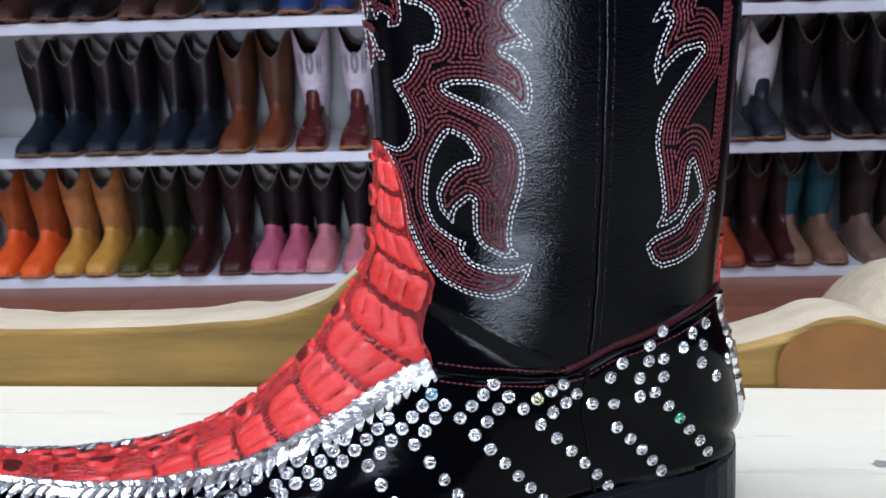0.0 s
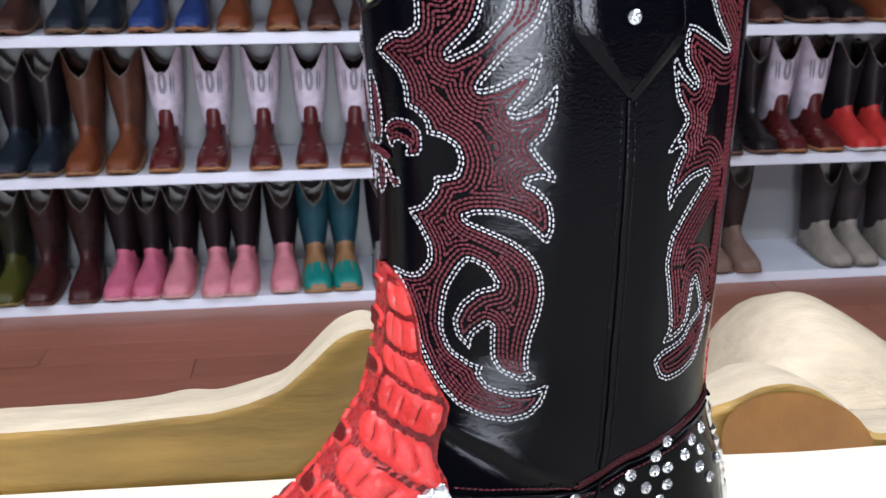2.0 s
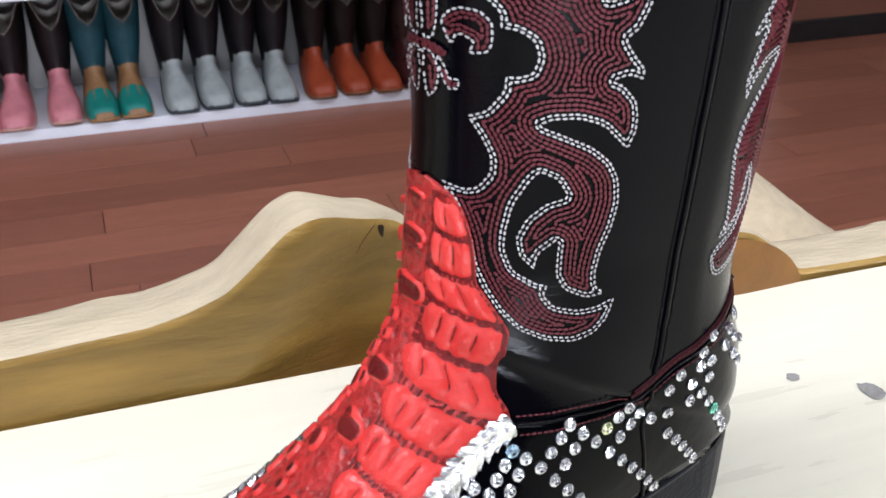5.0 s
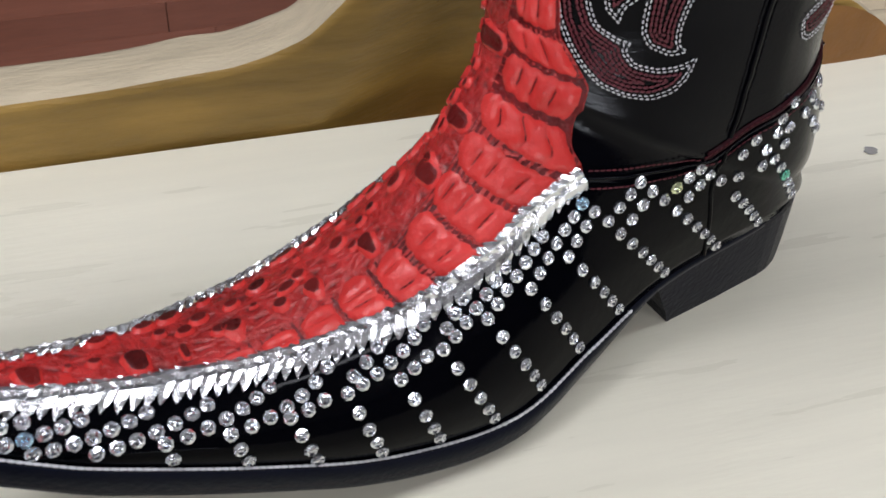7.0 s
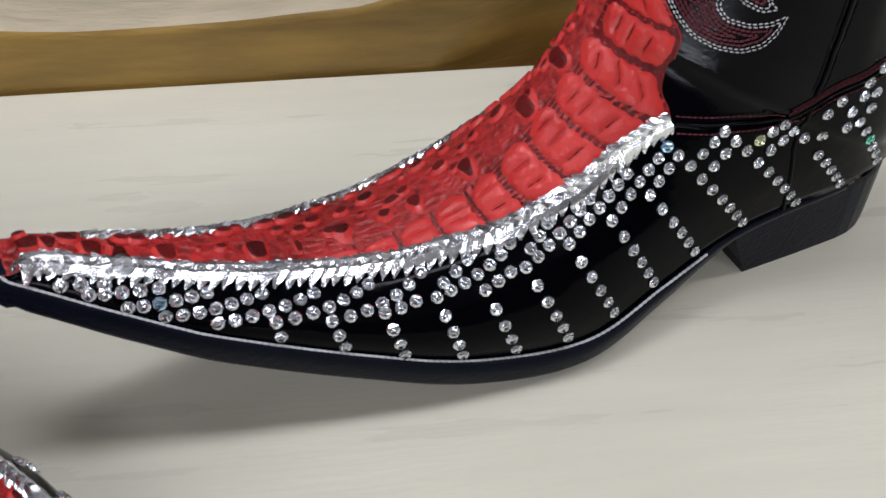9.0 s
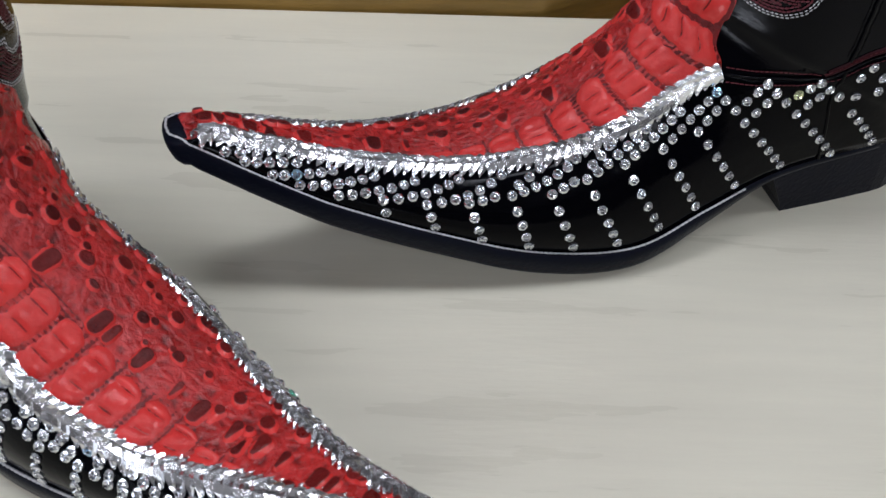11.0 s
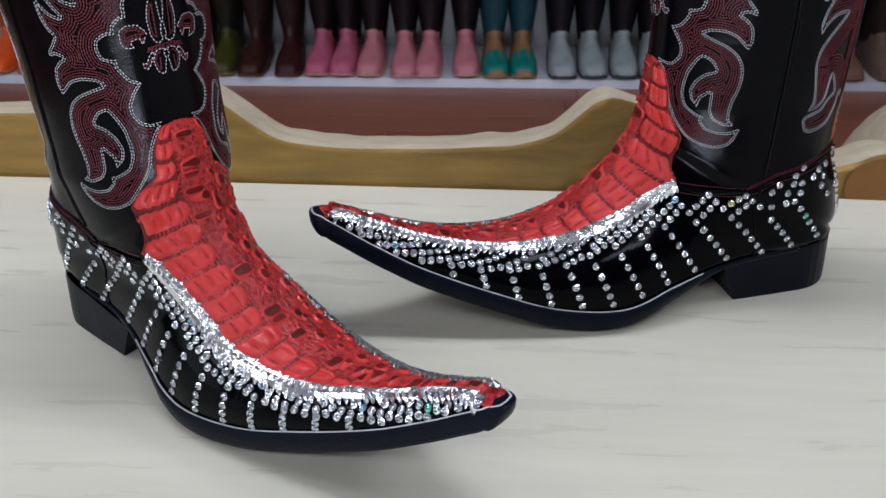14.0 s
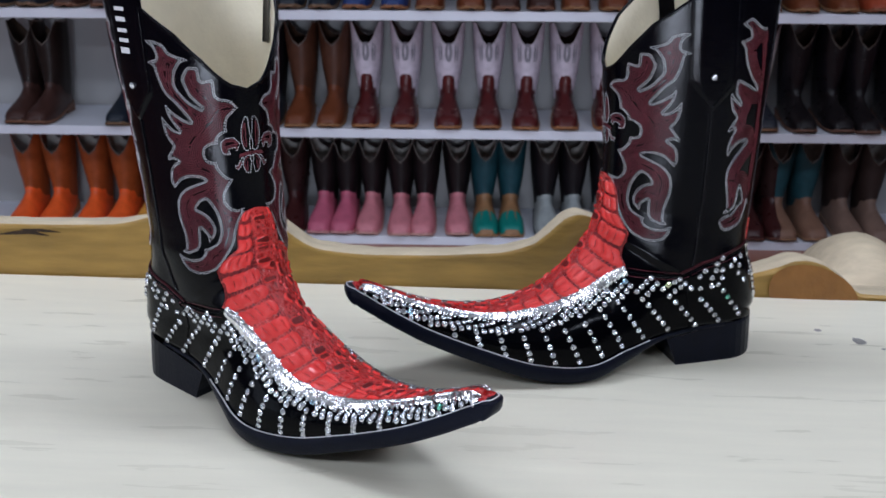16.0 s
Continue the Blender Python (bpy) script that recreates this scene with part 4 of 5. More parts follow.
def inside_distance(poly):
    """Signed distance to a closed outline over the unrolled shaft, in tenths of a millimetre, positive inside."""
    A_, H_ = np.meshgrid(CELLS_A, CELLS_H, indexing="ij")
    p = rounded(poly)
    q = np.roll(p, -1, axis=0)
    dist = np.full(A_.shape, 1e9)
    odd = np.zeros(A_.shape, bool)
    for (x0, y0), (x1, y1) in zip(p, q):
        dx, dy = x1 - x0, y1 - y0
        L = dx * dx + dy * dy
        if L < 1e-9:
            continue
        w = np.clip(((A_ - x0) * dx + (H_ - y0) * dy) / L, 0, 1)
        dist = np.minimum(dist, (A_ - x0 - w * dx) ** 2 + (H_ - y0 - w * dy) ** 2)
        if y0 != y1:
            odd ^= ((y0 > H_) != (y1 > H_)) & (A_ < (x1 - x0) * (H_ - y0) / (y1 - y0) + x0)
    return np.where(odd, 1, -1) * np.sqrt(dist)


FLAME = SCALLOP + [(110, 1360)] + TAIL + FLAME_EDGE + FLAME_TOP
BACK_SIDE = [(1400, 1500), (1425, 1700), (1430, 1900), (1440, 2200), (1445, 2500), (1400, 2760), (1300, 2760), (1180, 2840)]
REAR = REAR_TOP + REAR_TAIL + BACK_SIDE
LEAF = [(0, 2205), (35, 2120), (48, 2040), (40, 1960), (22, 1905), (-5, 1895)]
ROOT = [(-5, 1870), (22, 1860), (46, 1800), (30, 1730), (0, 1690)]
CURL = [(30, 1870), (70, 1830), (95, 1790), (125, 1800), (120, 1760), (90, 1750), (60, 1775), (38, 1830)]
BAND = [(-5, 1896), (70, 1880), (74, 1855), (-5, 1868)]
SHAPES = [(FLAME, (4, 16), (31, 46, 61, 76, 91, 106, 121, 136)), (REAR, (4, 16), (31, 46, 61, 76, 91, 106)), (PETAL, (4,), (17, 30)), (LEAF, (3,), (15, 27)), (ROOT, (3,), (14, 26)), (CURL, (3,), (13,)), (BAND, (), (3, 10))]
LINES = []
for shape, white_levels, red_levels in SHAPES:
    field = inside_distance(shape)
    for color, levels in (("white", white_levels), ("red", red_levels)):
        for level in levels:
            for line in contours(field, level):
                LINES.append((color, np.column_stack([CELLS_A[0] + line[:, 0] * STEP, CELLS_H[0] + line[:, 1] * STEP]) * 1e-4))


def on_shaft(line, sg):
    u, t = FORM.round_(line[:, 0] * sg, line[:, 1])
    return FORM.at(u, t), FORM.normal(u, t)


def embroidery(parent):
    for sg, side in ((1, "left"), (-1, "right")):
        for color, material, label in (("white", M_WHITE_STITCH, "white twin outline stitching"), ("red", M_RED_STITCH, "dark red rows of flame stitching")):
            places = []
            for c, line in LINES:
                if c == color:
                    keep = line[np.abs(line[:, 0]) < .1375]
                    if len(keep) > 4:
                        p, n = on_shaft(keep, sg)
                        gaps = np.nonzero(np.linalg.norm(np.diff(p, axis=0), axis=1) > .003)[0]
                        for piece in np.split(np.arange(len(p)), gaps + 1):
                            if len(piece) > 3:
                                places += stitches(p[piece], n[piece], hw=.00026 if color == "white" else .00044, fill=.34 if color == "white" else .44, step=.0019)
            bead_mesh(color + "_stitching", places, material, parent, label)


def crystal_mesh():
    """A flat-backed cut stone: eight crown facets round a table, its dark inner reflections coloured onto facets."""
    b = bmesh.new()
    rings = []
    for r, h, o in ((.00225, 0, 0), (.00225, .0005, 0), (.00165, .00130, .39), (.00130, .00148, 0), (.00068, .00098, .39)):
        rings.append([b.verts.new((r * math.cos(k * math.tau / 8 + o), r * math.sin(k * math.tau / 8 + o), h)) for k in range(8)])
    for i, (lo, hi) in enumerate(zip(rings, rings[1:])):
        for k in range(8):
            q = [lo[k], lo[(k + 1) % 8], hi[(k + 1) % 8], hi[k]]
            for tri in (q[:3], [q[0], q[2], q[3]]):
                b.faces.new(tri).material_index = int(i == 3 and k % 3 != 0)
    top = b.verts.new((0, 0, .0012))
    for k in range(8):
        b.faces.new([rings[4][k], rings[4][(k + 1) % 8], top]).material_index = int(k % 4 == 0)
    me = bpy.data.meshes.new("crystal")
    b.to_mesh(me)
    b.free()
    me.materials.append(M_CRYSTAL)
    me.materials.append(M_DARK_FACET)
    return me


CRYSTAL = crystal_mesh()
# crystal strips down to the welt: station and share of the girth at the upper and the lower end, and how many
STRIPS = [(9.47, .700, 9.15, .960, 5), (8.95, .631, 8.66, .972, 6), (8.36, .582, 8.12, .944, 6), (7.80, .520, 7.51, .934, 6), (7.24, .507, 6.94, .930, 6), (6.68, .476, 6.41, .920, 6), (6.12, .458, 5.87, .916, 6),
          (5.58, .489, 5.37, .917, 5), (5.08, .475, 4.88, .918, 5), (4.46, .557, 4.37, .930, 4), (3.90, .655, 3.89, .900, 3), (3.41, .725, 3.41, .870, 2), (10.65, .538, 10.10, .675, 5), (10.10, .667, 9.70, .890, 4)]
# rows that climb from a strip's top towards the braid: the upper end and how many
CLIMBS = {3: (8.47, .445, 4), 4: (8.49, .395, 7), 5: (7.85, .398, 7), 6: (7.27, .386, 7), 7: (6.68, .363, 7), 8: (6.17, .344, 7), 9: (5.64, .330, 7), 10: (5.10, .326, 7), 11: (4.48, .352, 7)}
# rows over the toe and in zigzag below the collar: both ends and how many
ROWS = [(2.91, .830, 3.87, .423, 7), (2.46, .885, 3.39, .455, 7), (2.11, .890, 2.88, .500, 6), (1.68, .835, 2.43, .540, 5), (1.31, .793, 1.87, .613, 3), (9.86, .586, 10.52, .570, 3), (10.31, .513, 10.65, .538, 2),
        (9.03, .557, 9.78, .484, 4), (8.95, .631, 9.72, .530, 4), (9.67, .580, 9.67, .580, 1), (8.44, .506, 9.14, .446, 4), (8.36, .582, 9.08, .501, 4), (10.86, .597, 10.69, .627, 2), (11.12, .603, 10.98, .632, 2),
        (11.41, .642, 10.93, .772, 4), (11.50, .724, 11.36, .747, 2), (11.68, .783, 11.2, .83, 2)]


def crystal_places():
    """Where the crystals sit: station and share of the girth."""
    spots = []
    for u0, g0, u1, g1, n in STRIPS + ROWS + [(*STRIPS[k][:2], *end) for k, end in CLIMBS.items()]:
        for w in np.linspace(0, 1, n):
            u, g = u0 + (u1 - u0) * w, g0 + (g1 - g0) * w
            if all(abs(u - a) > .07 or abs(g - b) > .035 for a, b in spots):
                spots.append((u, g))
    return spots


def skin_pose(u, t, lift, spin=0.0):
    p, n = FORM.at(u, t), FORM.normal(u, t)
    p, n = Vector([float(v) for v in np.ravel(p)]), Vector([float(v) for v in np.ravel(n)])
    return Matrix.Translation(p + n * lift) @ n.to_track_quat("Z", "Y").to_matrix().to_4x4() @ pose(0, 0, 0, 0, 0, spin)


def crystals(parent, outer):
    spots = np.array(crystal_places())
    here, plan = np.interp(spots[:, 0], BRAID_U, FORM.braid_g), np.interp(spots[:, 0], BRAID_U, BRAID_G)
    spots[:, 1] = np.where(spots[:, 0] < 8.6, here + (spots[:, 1] - plan) * (1 - here) / (1 - plan), spots[:, 1])
    if outer < 0:
        # the strips of this boot lean a little more towards the toe
        spots[:, 0] -= np.where(spots[:, 0] < 8.6, .12 * np.clip((spots[:, 1] - .5) / .45, 0, 1), 0)
    t = FORM.girth(spots[:, 0], spots[:, 1])
    rng = random.Random(3)
    for sg in (1, -1):
        for (a, g), b in zip(spots, t):
            if sg != outer and a < 8.6 and g < np.interp(a, BRAID_U, BRAID_FAR) + .10:
                continue
            m = skin_pose(a, sg * b, .0008, rng.uniform(0, 45)) @ pose(0, 0, 0, rng.uniform(-7, 7), rng.uniform(-7, 7), 0)
            put("crystal", CRYSTAL, None, parent, m=m)


def silver_braid(parent, outer):
    """Laced foil braid: pointed leaves laid herringbone over a backing ribbon."""
    for sg in (1, -1):
        rng = random.Random(11)
        us = np.linspace(.22 if sg == outer or outer < 0 else 1.7, 8.86, 400)
        t = braid_t(us, sg != outer) * sg
        p, n = FORM.at(us, t), FORM.normal(us, t)
        run = np.concatenate([[0], np.cumsum(np.linalg.norm(np.diff(p, axis=0), axis=1))])
        full = .0043 if sg == outer or outer < 0 else .0027
        pitch = .0040

        def place(s, side, high):
            s = float(np.clip(s, .0003, run[-1] - .0003))
            c, d = np.array([np.interp(s, run, p[:, k]) for k in range(3)]), np.array([np.interp(s + .0012, run, p[:, k]) - np.interp(s - .0012, run, p[:, k]) for k in range(3)])
            q = np.array([np.interp(s, run, n[:, k]) for k in range(3)])
            q, d = q / np.linalg.norm(q), d / (np.linalg.norm(d) + 1e-9)
            return c + np.cross(d, q) * side + q * high
        verts, faces = [], []

        def sheet(rows):
            k, w = len(verts), len(rows[0])
            verts.extend(v for row in rows for v in row)
            faces.extend((k + i * w + j, k + i * w + j + 1, k + (i + 1) * w + j + 1, k + (i + 1) * w + j) for i in range(len(rows) - 1) for j in range(w - 1))

        def wide(s):
            return full * float(np.interp(s, [0, .02, run[-1] - .02, run[-1]], [.80, 1.08, 1, .85]))
        stops = np.linspace(0, run[-1], 160)
        sheet([[place(s, wide(s) * k, .0012 if abs(k) < .5 else .0004) for k in (-.9, -.4, .4, .9)] for s in stops])
        s = .001
        while s < run[-1] - .002:
            for side in (-1, 1):
                w = wide(s) * rng.uniform(.94, 1.08) * (1.38 if side == sg == outer else 1)
                lean, tip = rng.uniform(-.00024, .00024), rng.uniform(-.0003, .0003)
                rows = []
                for f, half, high in ((-.22, .0015, .0021), (.3, .0021, .0029), (.72, .0018, .0020), (.93, .0011, .0009), (1.14, .0002, .0004)):
                    mid = s + (.5 if side > 0 else 0) * pitch + .0036 * (1 - f) + tip * f
                    crimp = rng.uniform(-.00016, .00016)
                    rows.append([place(mid + half * k, side * w * f, high + lean * k + crimp + (.0005 if k > 0 else 0)) for k in (-1, -.1, 1)])
                sheet(rows)
            s += pitch
        tri = [f_ for q in faces for f_ in ((q[0], q[1], q[2]), (q[0], q[2], q[3]))]
        put("silver_braid", mesh_from(verts, tri, smooth=False), M_SILVER, parent, "glittering laced silver foil braid", kind="stuff")


def dome(uf, tf, s0, q0, ds, dq, high):
    """A round scale: centre and three rings."""
    th = np.linspace(0, math.tau, 11)[:-1][None, :]
    r = np.array([.02, .42, .70, 1.0])[:, None]
    U = uf(s0 + ds * r * np.cos(th))
    T = tf(U, q0 + dq * r * np.sin(th))
    h = .0010 + high * np.array([.92, .86, 1.0, 0])[:, None] + 0 * th
    me = grid_mesh(FORM.at(U, T) + FORM.normal(U, T) * h[..., None], closed=True)
    me.materials.append(M_SCALE)
    me.materials.append(M_KNOB)
    me.polygons.foreach_set("material_index", [1] * 20 + [0] * 10)
    return me


def scales(parent, us, e, far, outer):
    """Crocodile scales over the vamp: wide plates down the outer flank, dark nodules beyond the ridge and over the toe."""
    rng = random.Random(21)
    fine = np.linspace(.12, 12.45, 500)
    ef = np.interp(fine, us, e)
    mid = FORM.at(fine, outer * ef * .3)
    run = np.concatenate([[0], np.cumsum(np.linalg.norm(np.diff(mid, axis=0), axis=1))])

    def uf(s):
        return np.interp(s, run, fine)

    def tf(U, q):
        out = np.zeros(U.shape)
        for i in np.ndindex(U.shape):
            f_ = min(float(U[i]) / FORM.n * 320, 318.99)
            j, w_ = int(f_), f_ - int(f_)
            edge_ = np.interp(U[i], us, e if q[i] > 0 else far)
            part_ = [np.interp(abs(q[i]) * np.interp(edge_, FORM.ts, FORM.arc[k_]), FORM.arc[k_], FORM.ts) for k_ in (j, j + 1)]
            out[i] = (part_[0] * (1 - w_) + part_[1] * w_) * np.sign(q[i]) * outer
        return out

    def half_width(s, edge=e):
        here = float(uf(s))
        return float(np.interp(np.interp(here, us, edge), FORM.ts, FORM.arc[int(round(here / FORM.n * 320))]))
    start, end = float(np.interp(3.5, fine, run)), run[-1]
    # the dark bed that shows in the grooves between plates
    sg = np.linspace(start - .002, end - .002, 70)[:, None]
    qg = np.linspace(0, 1, 14)[None, :]
    near = np.interp(sg, [start, start + .03, end - .035, end], [.45, .06, .06, .2])
    bu = uf(sg + 0 * qg)
    bt = tf(bu, near + (.99 - near) * qg)
    put("groove_bed", grid_mesh(FORM.at(bu, bt) + FORM.normal(bu, bt) * .0011), M_GROOVE, parent, "dark grooves between the plates")
    # wide plates, one to a row, each with short slits
    s = start
    while s < end - .004:
        pitch = float(np.interp(s, [start, start + .05, end - .06, end - .02], [.0115, .0142, .0150, .0115])) * rng.uniform(.93, 1.07)
        wide = half_width(s + pitch / 2)
        if wide > .006:
            inner = (.08 if s < end - .035 else .18) + rng.uniform(-.07, .05) + .42 * max(0, 1 - (s - start) / .03)
            n = 4 if wide > .030 else 3 if wide > .018 else 2
            cuts = [inner + (.94 - inner) * (k + rng.uniform(-.2, .2)) / n for k in range(1, n)]
            cols = [inner]
            for k, c in enumerate(cuts + [.94]):
                prev = cols[-1]
                e_ = .0005 / wide
                cols += list(np.linspace(prev, c - e_ if k < len(cuts) else c, 5)[1:])
                if k < len(cuts):
                    cols += [c, c + e_]
            cols = np.array(cols)
            a = np.array([-1, -.96, -.85, -.62, -.32, 0, .32, .62, .85, .96, 1])[:, None]
            b_ = ((cols - inner) / (.94 - inner) * 2 - 1)[None, :]
            high = .0013 + .0004 * rng.random()
            h = .0009 + high * (1 - np.abs(a) ** 5) * (1 - .8 * np.abs(b_) ** 10)
            puff = np.ones(cols.shape)
            for c in cuts:
                puff *= 1 - .45 * np.exp(-((cols - c) * wide / .0016) ** 2)
                h[4:7 + rng.choice((0, 0, 1)), np.argmin(np.abs(cols - c))] = .0002
            h = np.where(h > .0005, .0009 + (h - .0009) * puff[None, :], h)
            bow = .0016 * np.sin(np.pi * (b_ + 1) / 2) * np.ones(a.shape) + .0004 * np.sin(cols * 40 + s * 900)[None, :]
            # the end towards the ridge is round; a wrinkled fold parts each plate from the next
            fold = rng.uniform(.0015, .0024)
            narrow = (1 - .10 * np.abs(b_) ** 8) * np.sqrt(np.clip(1 - .8 * np.clip((-b_ - .62) / .38, 0, 1) ** 2, .1, 1))
            U = uf(s + (pitch - fold) / 2 + (pitch - fold) / 2 * a * narrow - bow)
            T = tf(U, cols[None, :] + 0 * a)
            put("scale", grid_mesh(FORM.at(U, T) + FORM.normal(U, T) * h[..., None]), M_SCALE, parent)
        s += pitch
    # nodules beyond the ridge, and all over the toe
    s = .003
    row = 0
    while s < end - .006:
        wide, beyond = half_width(s), half_width(s, far)
        toe = s < start + .012
        lanes = np.concatenate([np.linspace(.85, .12, max(1, int(wide / .0062))), -np.linspace(.10, .88, max(2, int(beyond / .0066)))]) if toe else np.linspace(-.06, -.86, max(2, int(beyond / .0078)))
        for k, c in enumerate(lanes):
            if toe and s > start - .003 and c > .30:
                continue
            size = rng.uniform(.85, 1.1) if (row + k) % 3 == 0 else rng.choice((.35, .45, .6, .75))
            size *= .7 if s > end - .04 else 1
            if size < .5 and rng.random() < .5:
                continue
            ds, dq = .0046 * size, .0034 * size / max(wide if c > 0 else beyond, .006)
            o = s + (.0034 if (row + k) % 2 else 0) + rng.uniform(-.0014, .0014)
            cc = float(np.clip(c + rng.uniform(-.07, .07), -.97 + dq, .97 - dq))
            if o - ds > 0 and o + ds < end:
                me = dome(uf, tf, o, cc, ds, dq, .0016)
                put("nodule", me, M_SCALE, parent)
        s += .0086
        row += 1


def line_on(pts2, sg, step=.0015):
    q = along(pts2, step)
    u, t = FORM.side(q[:, 0], q[:, 1])
    return FORM.at(u, sg * t), FORM.normal(u, sg * t)


def cord(parent, name, p, n, r, lift, material, label=""):
    """A round cord along a line on the skin."""
    d = np.gradient(p, axis=0)
    d /= np.linalg.norm(d, axis=1, keepdims=True) + 1e-9
    s = np.cross(d, n)
    th = np.linspace(0, math.tau, 7)[:-1]
    ring = p[:, None] + n[:, None] * (lift + r * np.sin(th))[None, :, None] + s[:, None] * (r * np.cos(th))[None, :, None]
    put(name, grid_mesh(ring, closed=True), material, parent, label)


def strap(parent, sg, bars):
    """Side pull strap: a stitched black tab with a pointed end, and its loop inside the shaft."""
    mid, half = .0885, .0185
    h = np.linspace(.2165, .305, 26)
    w = np.minimum(half, (h - .2165) * .95 + .0012)
    cols = np.linspace(-1, 1, 9)
    A_ = (mid + w[:, None] * cols[None]) * sg
    H_ = h[:, None] + 0 * A_
    u, t = FORM.round_(A_.ravel(), H_.ravel())
    p, n = FORM.at(u, t), FORM.normal(u, t)
    lift = np.full(A_.shape, .0016)
    lift[:, 0] = lift[:, -1] = lift[0] = .0001
    tab = put("pull_strap", grid_mesh((p + n * lift.ravel()[:, None]).reshape(26, 9, 3)), M_SHAFT, parent, "black leather pull strap")
    edge = np.array([(mid - half + .002, .300), (mid - half + .002, .2385), (mid, .2195), (mid + half - .002, .2385), (mid + half - .002, .300)])
    edge = along(edge, .0015)
    p, n = on_shaft(edge, sg)
    bead_mesh("strap_stitching", stitches(p, n, lift=.0019, hw=.00032, step=.0024), M_SHAFT, tab, "black stitching")
    u, t = FORM.round_([mid * sg], [.2405])
    put("stud", CRYSTAL, None, tab, "round crystal stud", m=skin_pose(u[0], t[0], .0017))
    if bars:
        for h0, h1 in ((.262, .266), (.2695, .272), (.276, .2785), (.283, .286), (.290, .2925)):
            a_ = np.array([[mid - .004, mid + .006], [mid - .004, mid + .006]]) * sg
            h_ = np.array([[h0, h0], [h1, h1]])
            u, t = FORM.round_(a_.ravel(), h_.ravel())
            q = FORM.at(u, t) + FORM.normal(u, t) * .0021
            put("label_bar", grid_mesh(q.reshape(2, 2, 3)), M_WHITE_STITCH, tab, "white bar of lettering")
    inner = FORM.at(*FORM.round_(((mid + .007 * cols[None, ::2] + 0 * h[12:, None]) * sg).ravel(), (h[12:, None] + 0 * cols[None, ::2]).ravel())).reshape(14, 5, 3)
    c = np.array([.084, 0])
    inner[..., :2] = c + (inner[..., :2] - c) * .935
    put("inner_strap", grid_mesh(inner), M_SHAFT, parent, "black strap inside the shaft")


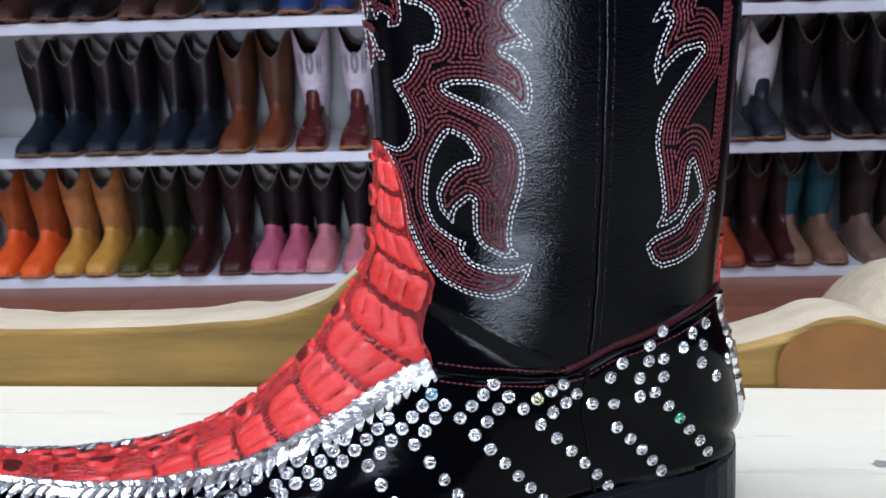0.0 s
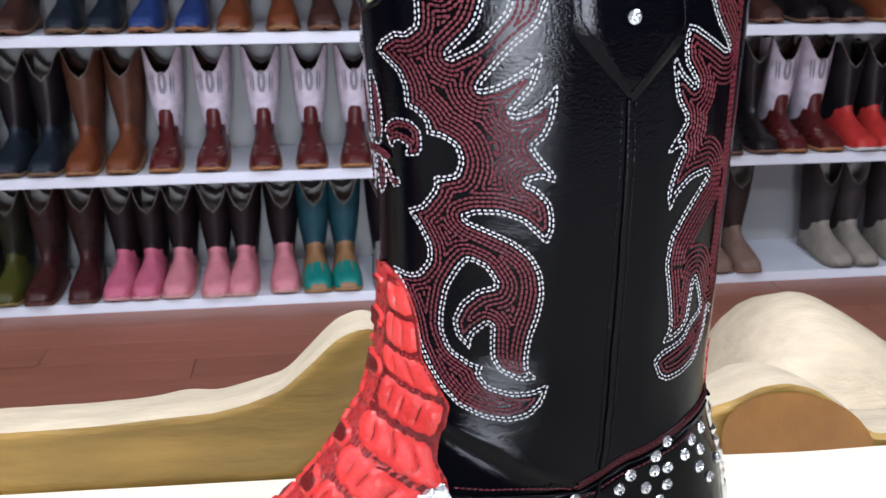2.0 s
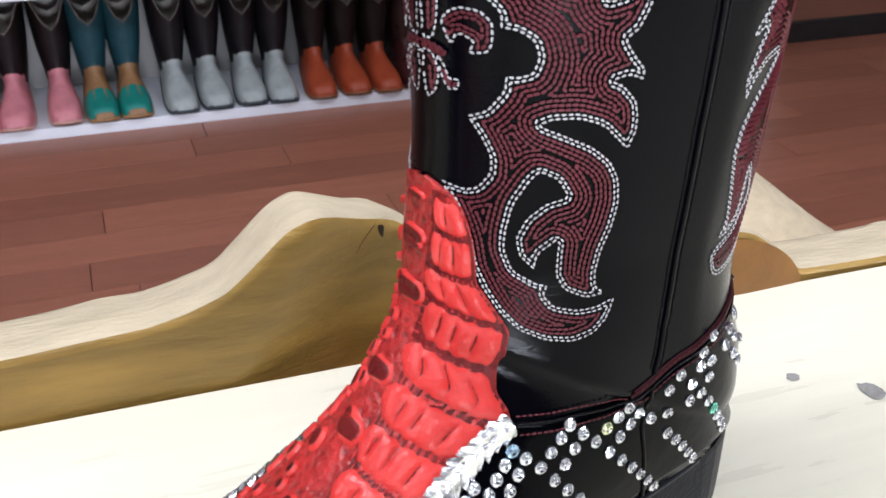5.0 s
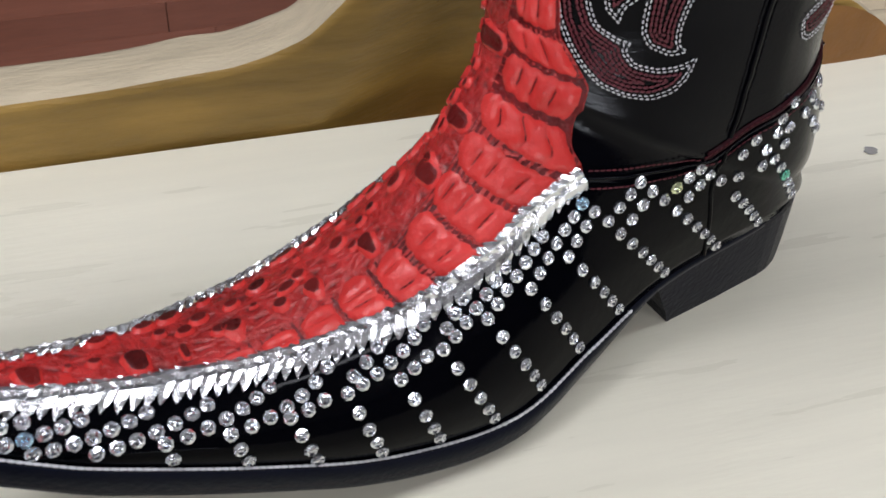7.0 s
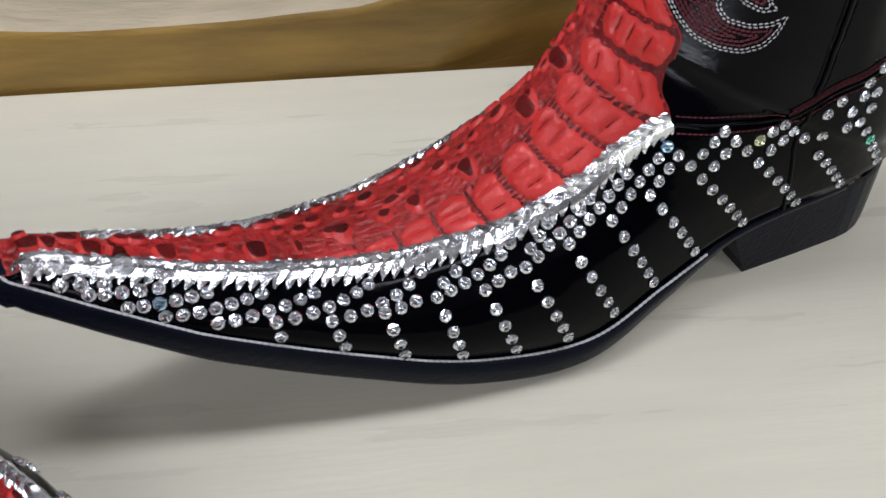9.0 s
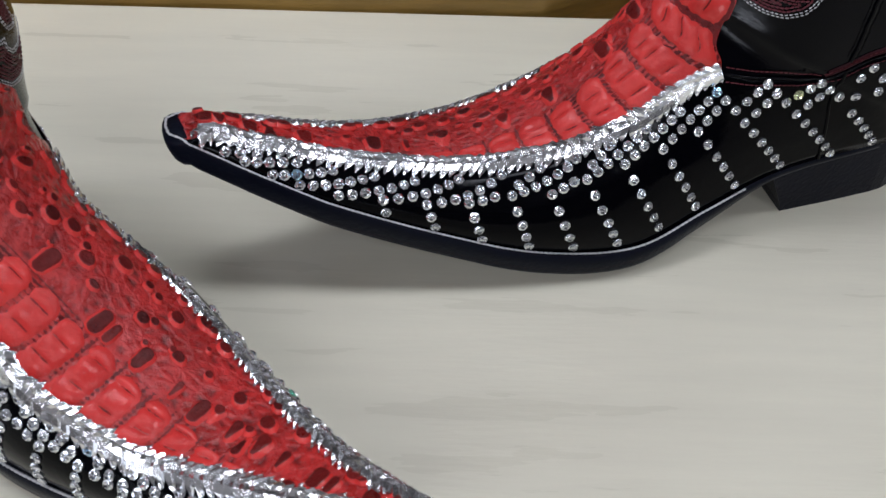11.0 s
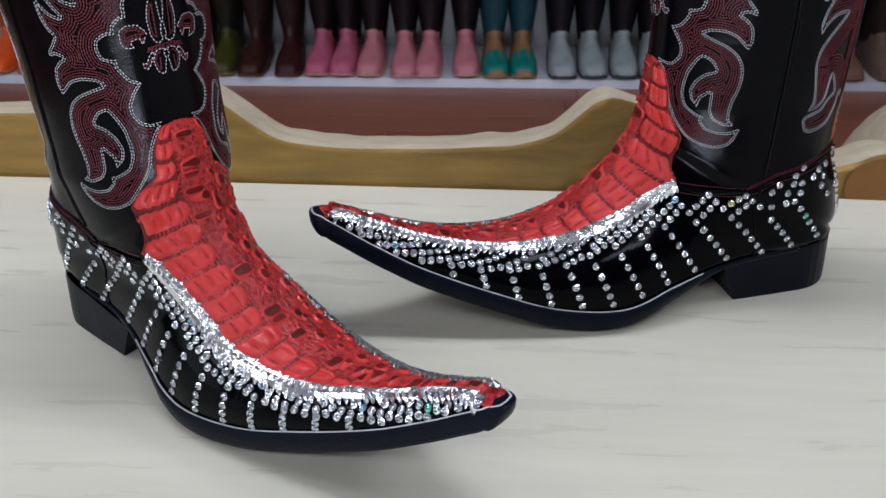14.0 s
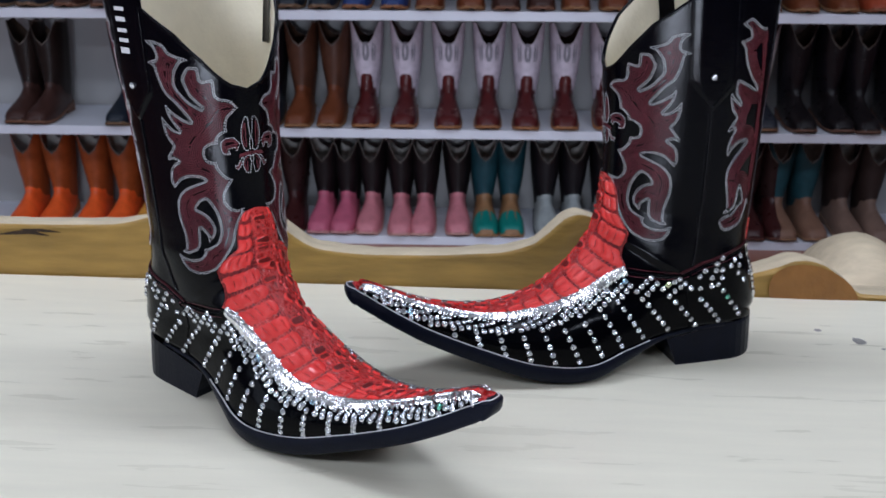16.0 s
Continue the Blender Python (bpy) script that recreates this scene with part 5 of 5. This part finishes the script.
def finish_boot(t, bars):
    embroidery(t)
    silver_braid(t, -1 if bars else 1)
    crystals(t, -1 if bars else 1)
    us = np.concatenate([np.linspace(0, 9, 70), np.linspace(9.1, 12.5, 48)])
    e, far = vamp_edge(us), vamp_edge(us, True)
    vamp = [o for o in t.children if o.name.startswith("vamp")][0]
    scales(vamp, us, e, far, -1 if bars else 1)
    for sg in (1, -1):
        p, n = line_on(COLLAR, sg)
        cord(t, "collar_piping", p, n, .0006, .0009, M_SHAFT, "black collar piping")
        for drop in (.0026, -.0030):
            p, n = line_on([(x, z + drop) for x, z in COLLAR[:-1]], sg)
            bead_mesh("collar_stitching", stitches(p, n, lift=.0010, hw=.00027, fill=.38), M_RED_STITCH, t, "dark red collar stitching")
        # dark red band along the collar towards the heel
        low, high = (line_on([(x, z + rise) for x, z in COLLAR[4:]], sg) for rise in (.0006, .0036))
        k_ = min(len(low[0]), len(high[0]))
        (p0, n0), (p1, n1) = [(v[0][:k_], v[1][:k_]) for v in (low, high)]
        put("collar_band", grid_mesh(np.stack([p0 + n0 * .0002, p0 * .75 + p1 * .25 + n0 * .0011, p0 * .25 + p1 * .75 + n1 * .0011, p1 + n1 * .0002])), M_BAND, t, "dark red leather collar band")
        q = along([(.0877, .2165), (.0868, .1750), (.0880, .1382), (.0915, .0950)], .002)
        p, n = on_shaft(q, sg)
        cord(t, "side_seam", p, n, .0009, .0002, M_SHAFT, "black side seam piping")
        for off in (-.0024, .0024):
            p, n = on_shaft(q[:60] + [off, 0], sg)
            bead_mesh("seam_stitching", stitches(p, n, lift=.0002, hw=.0003, step=.003), M_SHAFT, t)
        p, n = line_on([(.0815, .083), (.083, .065), (.080, .045), (.078, .034)], sg)
        cord(t, "counter_seam", p, n, .0008, .0009, M_PATENT, "black counter seam")
        strap(t, sg, bars)
        # welt stitching along the top of the sole
        uu = np.linspace(0, 7.6, 130)
        k = FORM.at(uu, np.ones(130) * sg)
        k[:, 1] += sg * .0021 * np.clip(uu / .3, .3, 1)
        mid_toe = (FORM.at(0, 1.0) + FORM.at(0, -1.0)) / 2
        k = np.concatenate([[mid_toe + [.0052, 0, .0014], mid_toe * .4 + k[0] * .6 + [.0045, 0, .0012]], k])
        bead_mesh("welt_stitching", stitches(k, np.tile([0, 0, 1.0], (132, 1)), lift=.0006, hw=.00055, step=.0022), M_WHITE_STITCH, t, "white welt stitching")
    # top edge binding
    cols = np.concatenate([np.linspace(-1, 1, 145)])
    zt = TOP_LINE(np.abs(cols))
    p = FORM.at(tops(FORM, zt, cols), cols)
    n = FORM.normal(tops(FORM, zt, cols), cols)
    cord(t, "top_binding", p, n, .0014, -.0008, M_SHAFT, "black leather top binding")
    # back strip above the heel
    z = np.linspace(.047, .086, 26)
    for i, (name, z0, z1, half, lift, m, label) in enumerate((("back_braid", .044, .093, .24, .0018, M_SILVER, "silver foil back strip"), ("back_patch", .093, .115, .10, .0012, M_RED, "red crocodile back patch"))):
        lo, hi = [int(np.argmin(np.abs(FORM.at(FORM.us, 1.0)[:, 2] - q) + 9 * (FORM.us < 9.9))) for q in (z0, z1)]
        uu = np.linspace(FORM.us[lo], FORM.us[hi], 22)
        tt = np.concatenate([np.linspace(1 - half * .35, 1, 5), -np.linspace(1, 1 - half * .35, 5)])
        rng = random.Random(i)
        q = FORM.at(uu[:, None] + 0 * tt[None], tt[None] + 0 * uu[:, None])
        nn = FORM.normal(uu[:, None] + 0 * tt[None], tt[None] + 0 * uu[:, None])
        hgt = np.array([[lift + (rng.uniform(-.0009, .0009) if i == 0 else 0) for _ in tt] for _ in uu])
        hgt[:, 0] = hgt[:, -1] = 0
        put(name, grid_mesh(q + nn * hgt[..., None], smooth=i == 1), m, t, label)


FORM = FORM_B
finish_boot(boot_b, False)
FORM = FORM_A
finish_boot(boot_a, True)
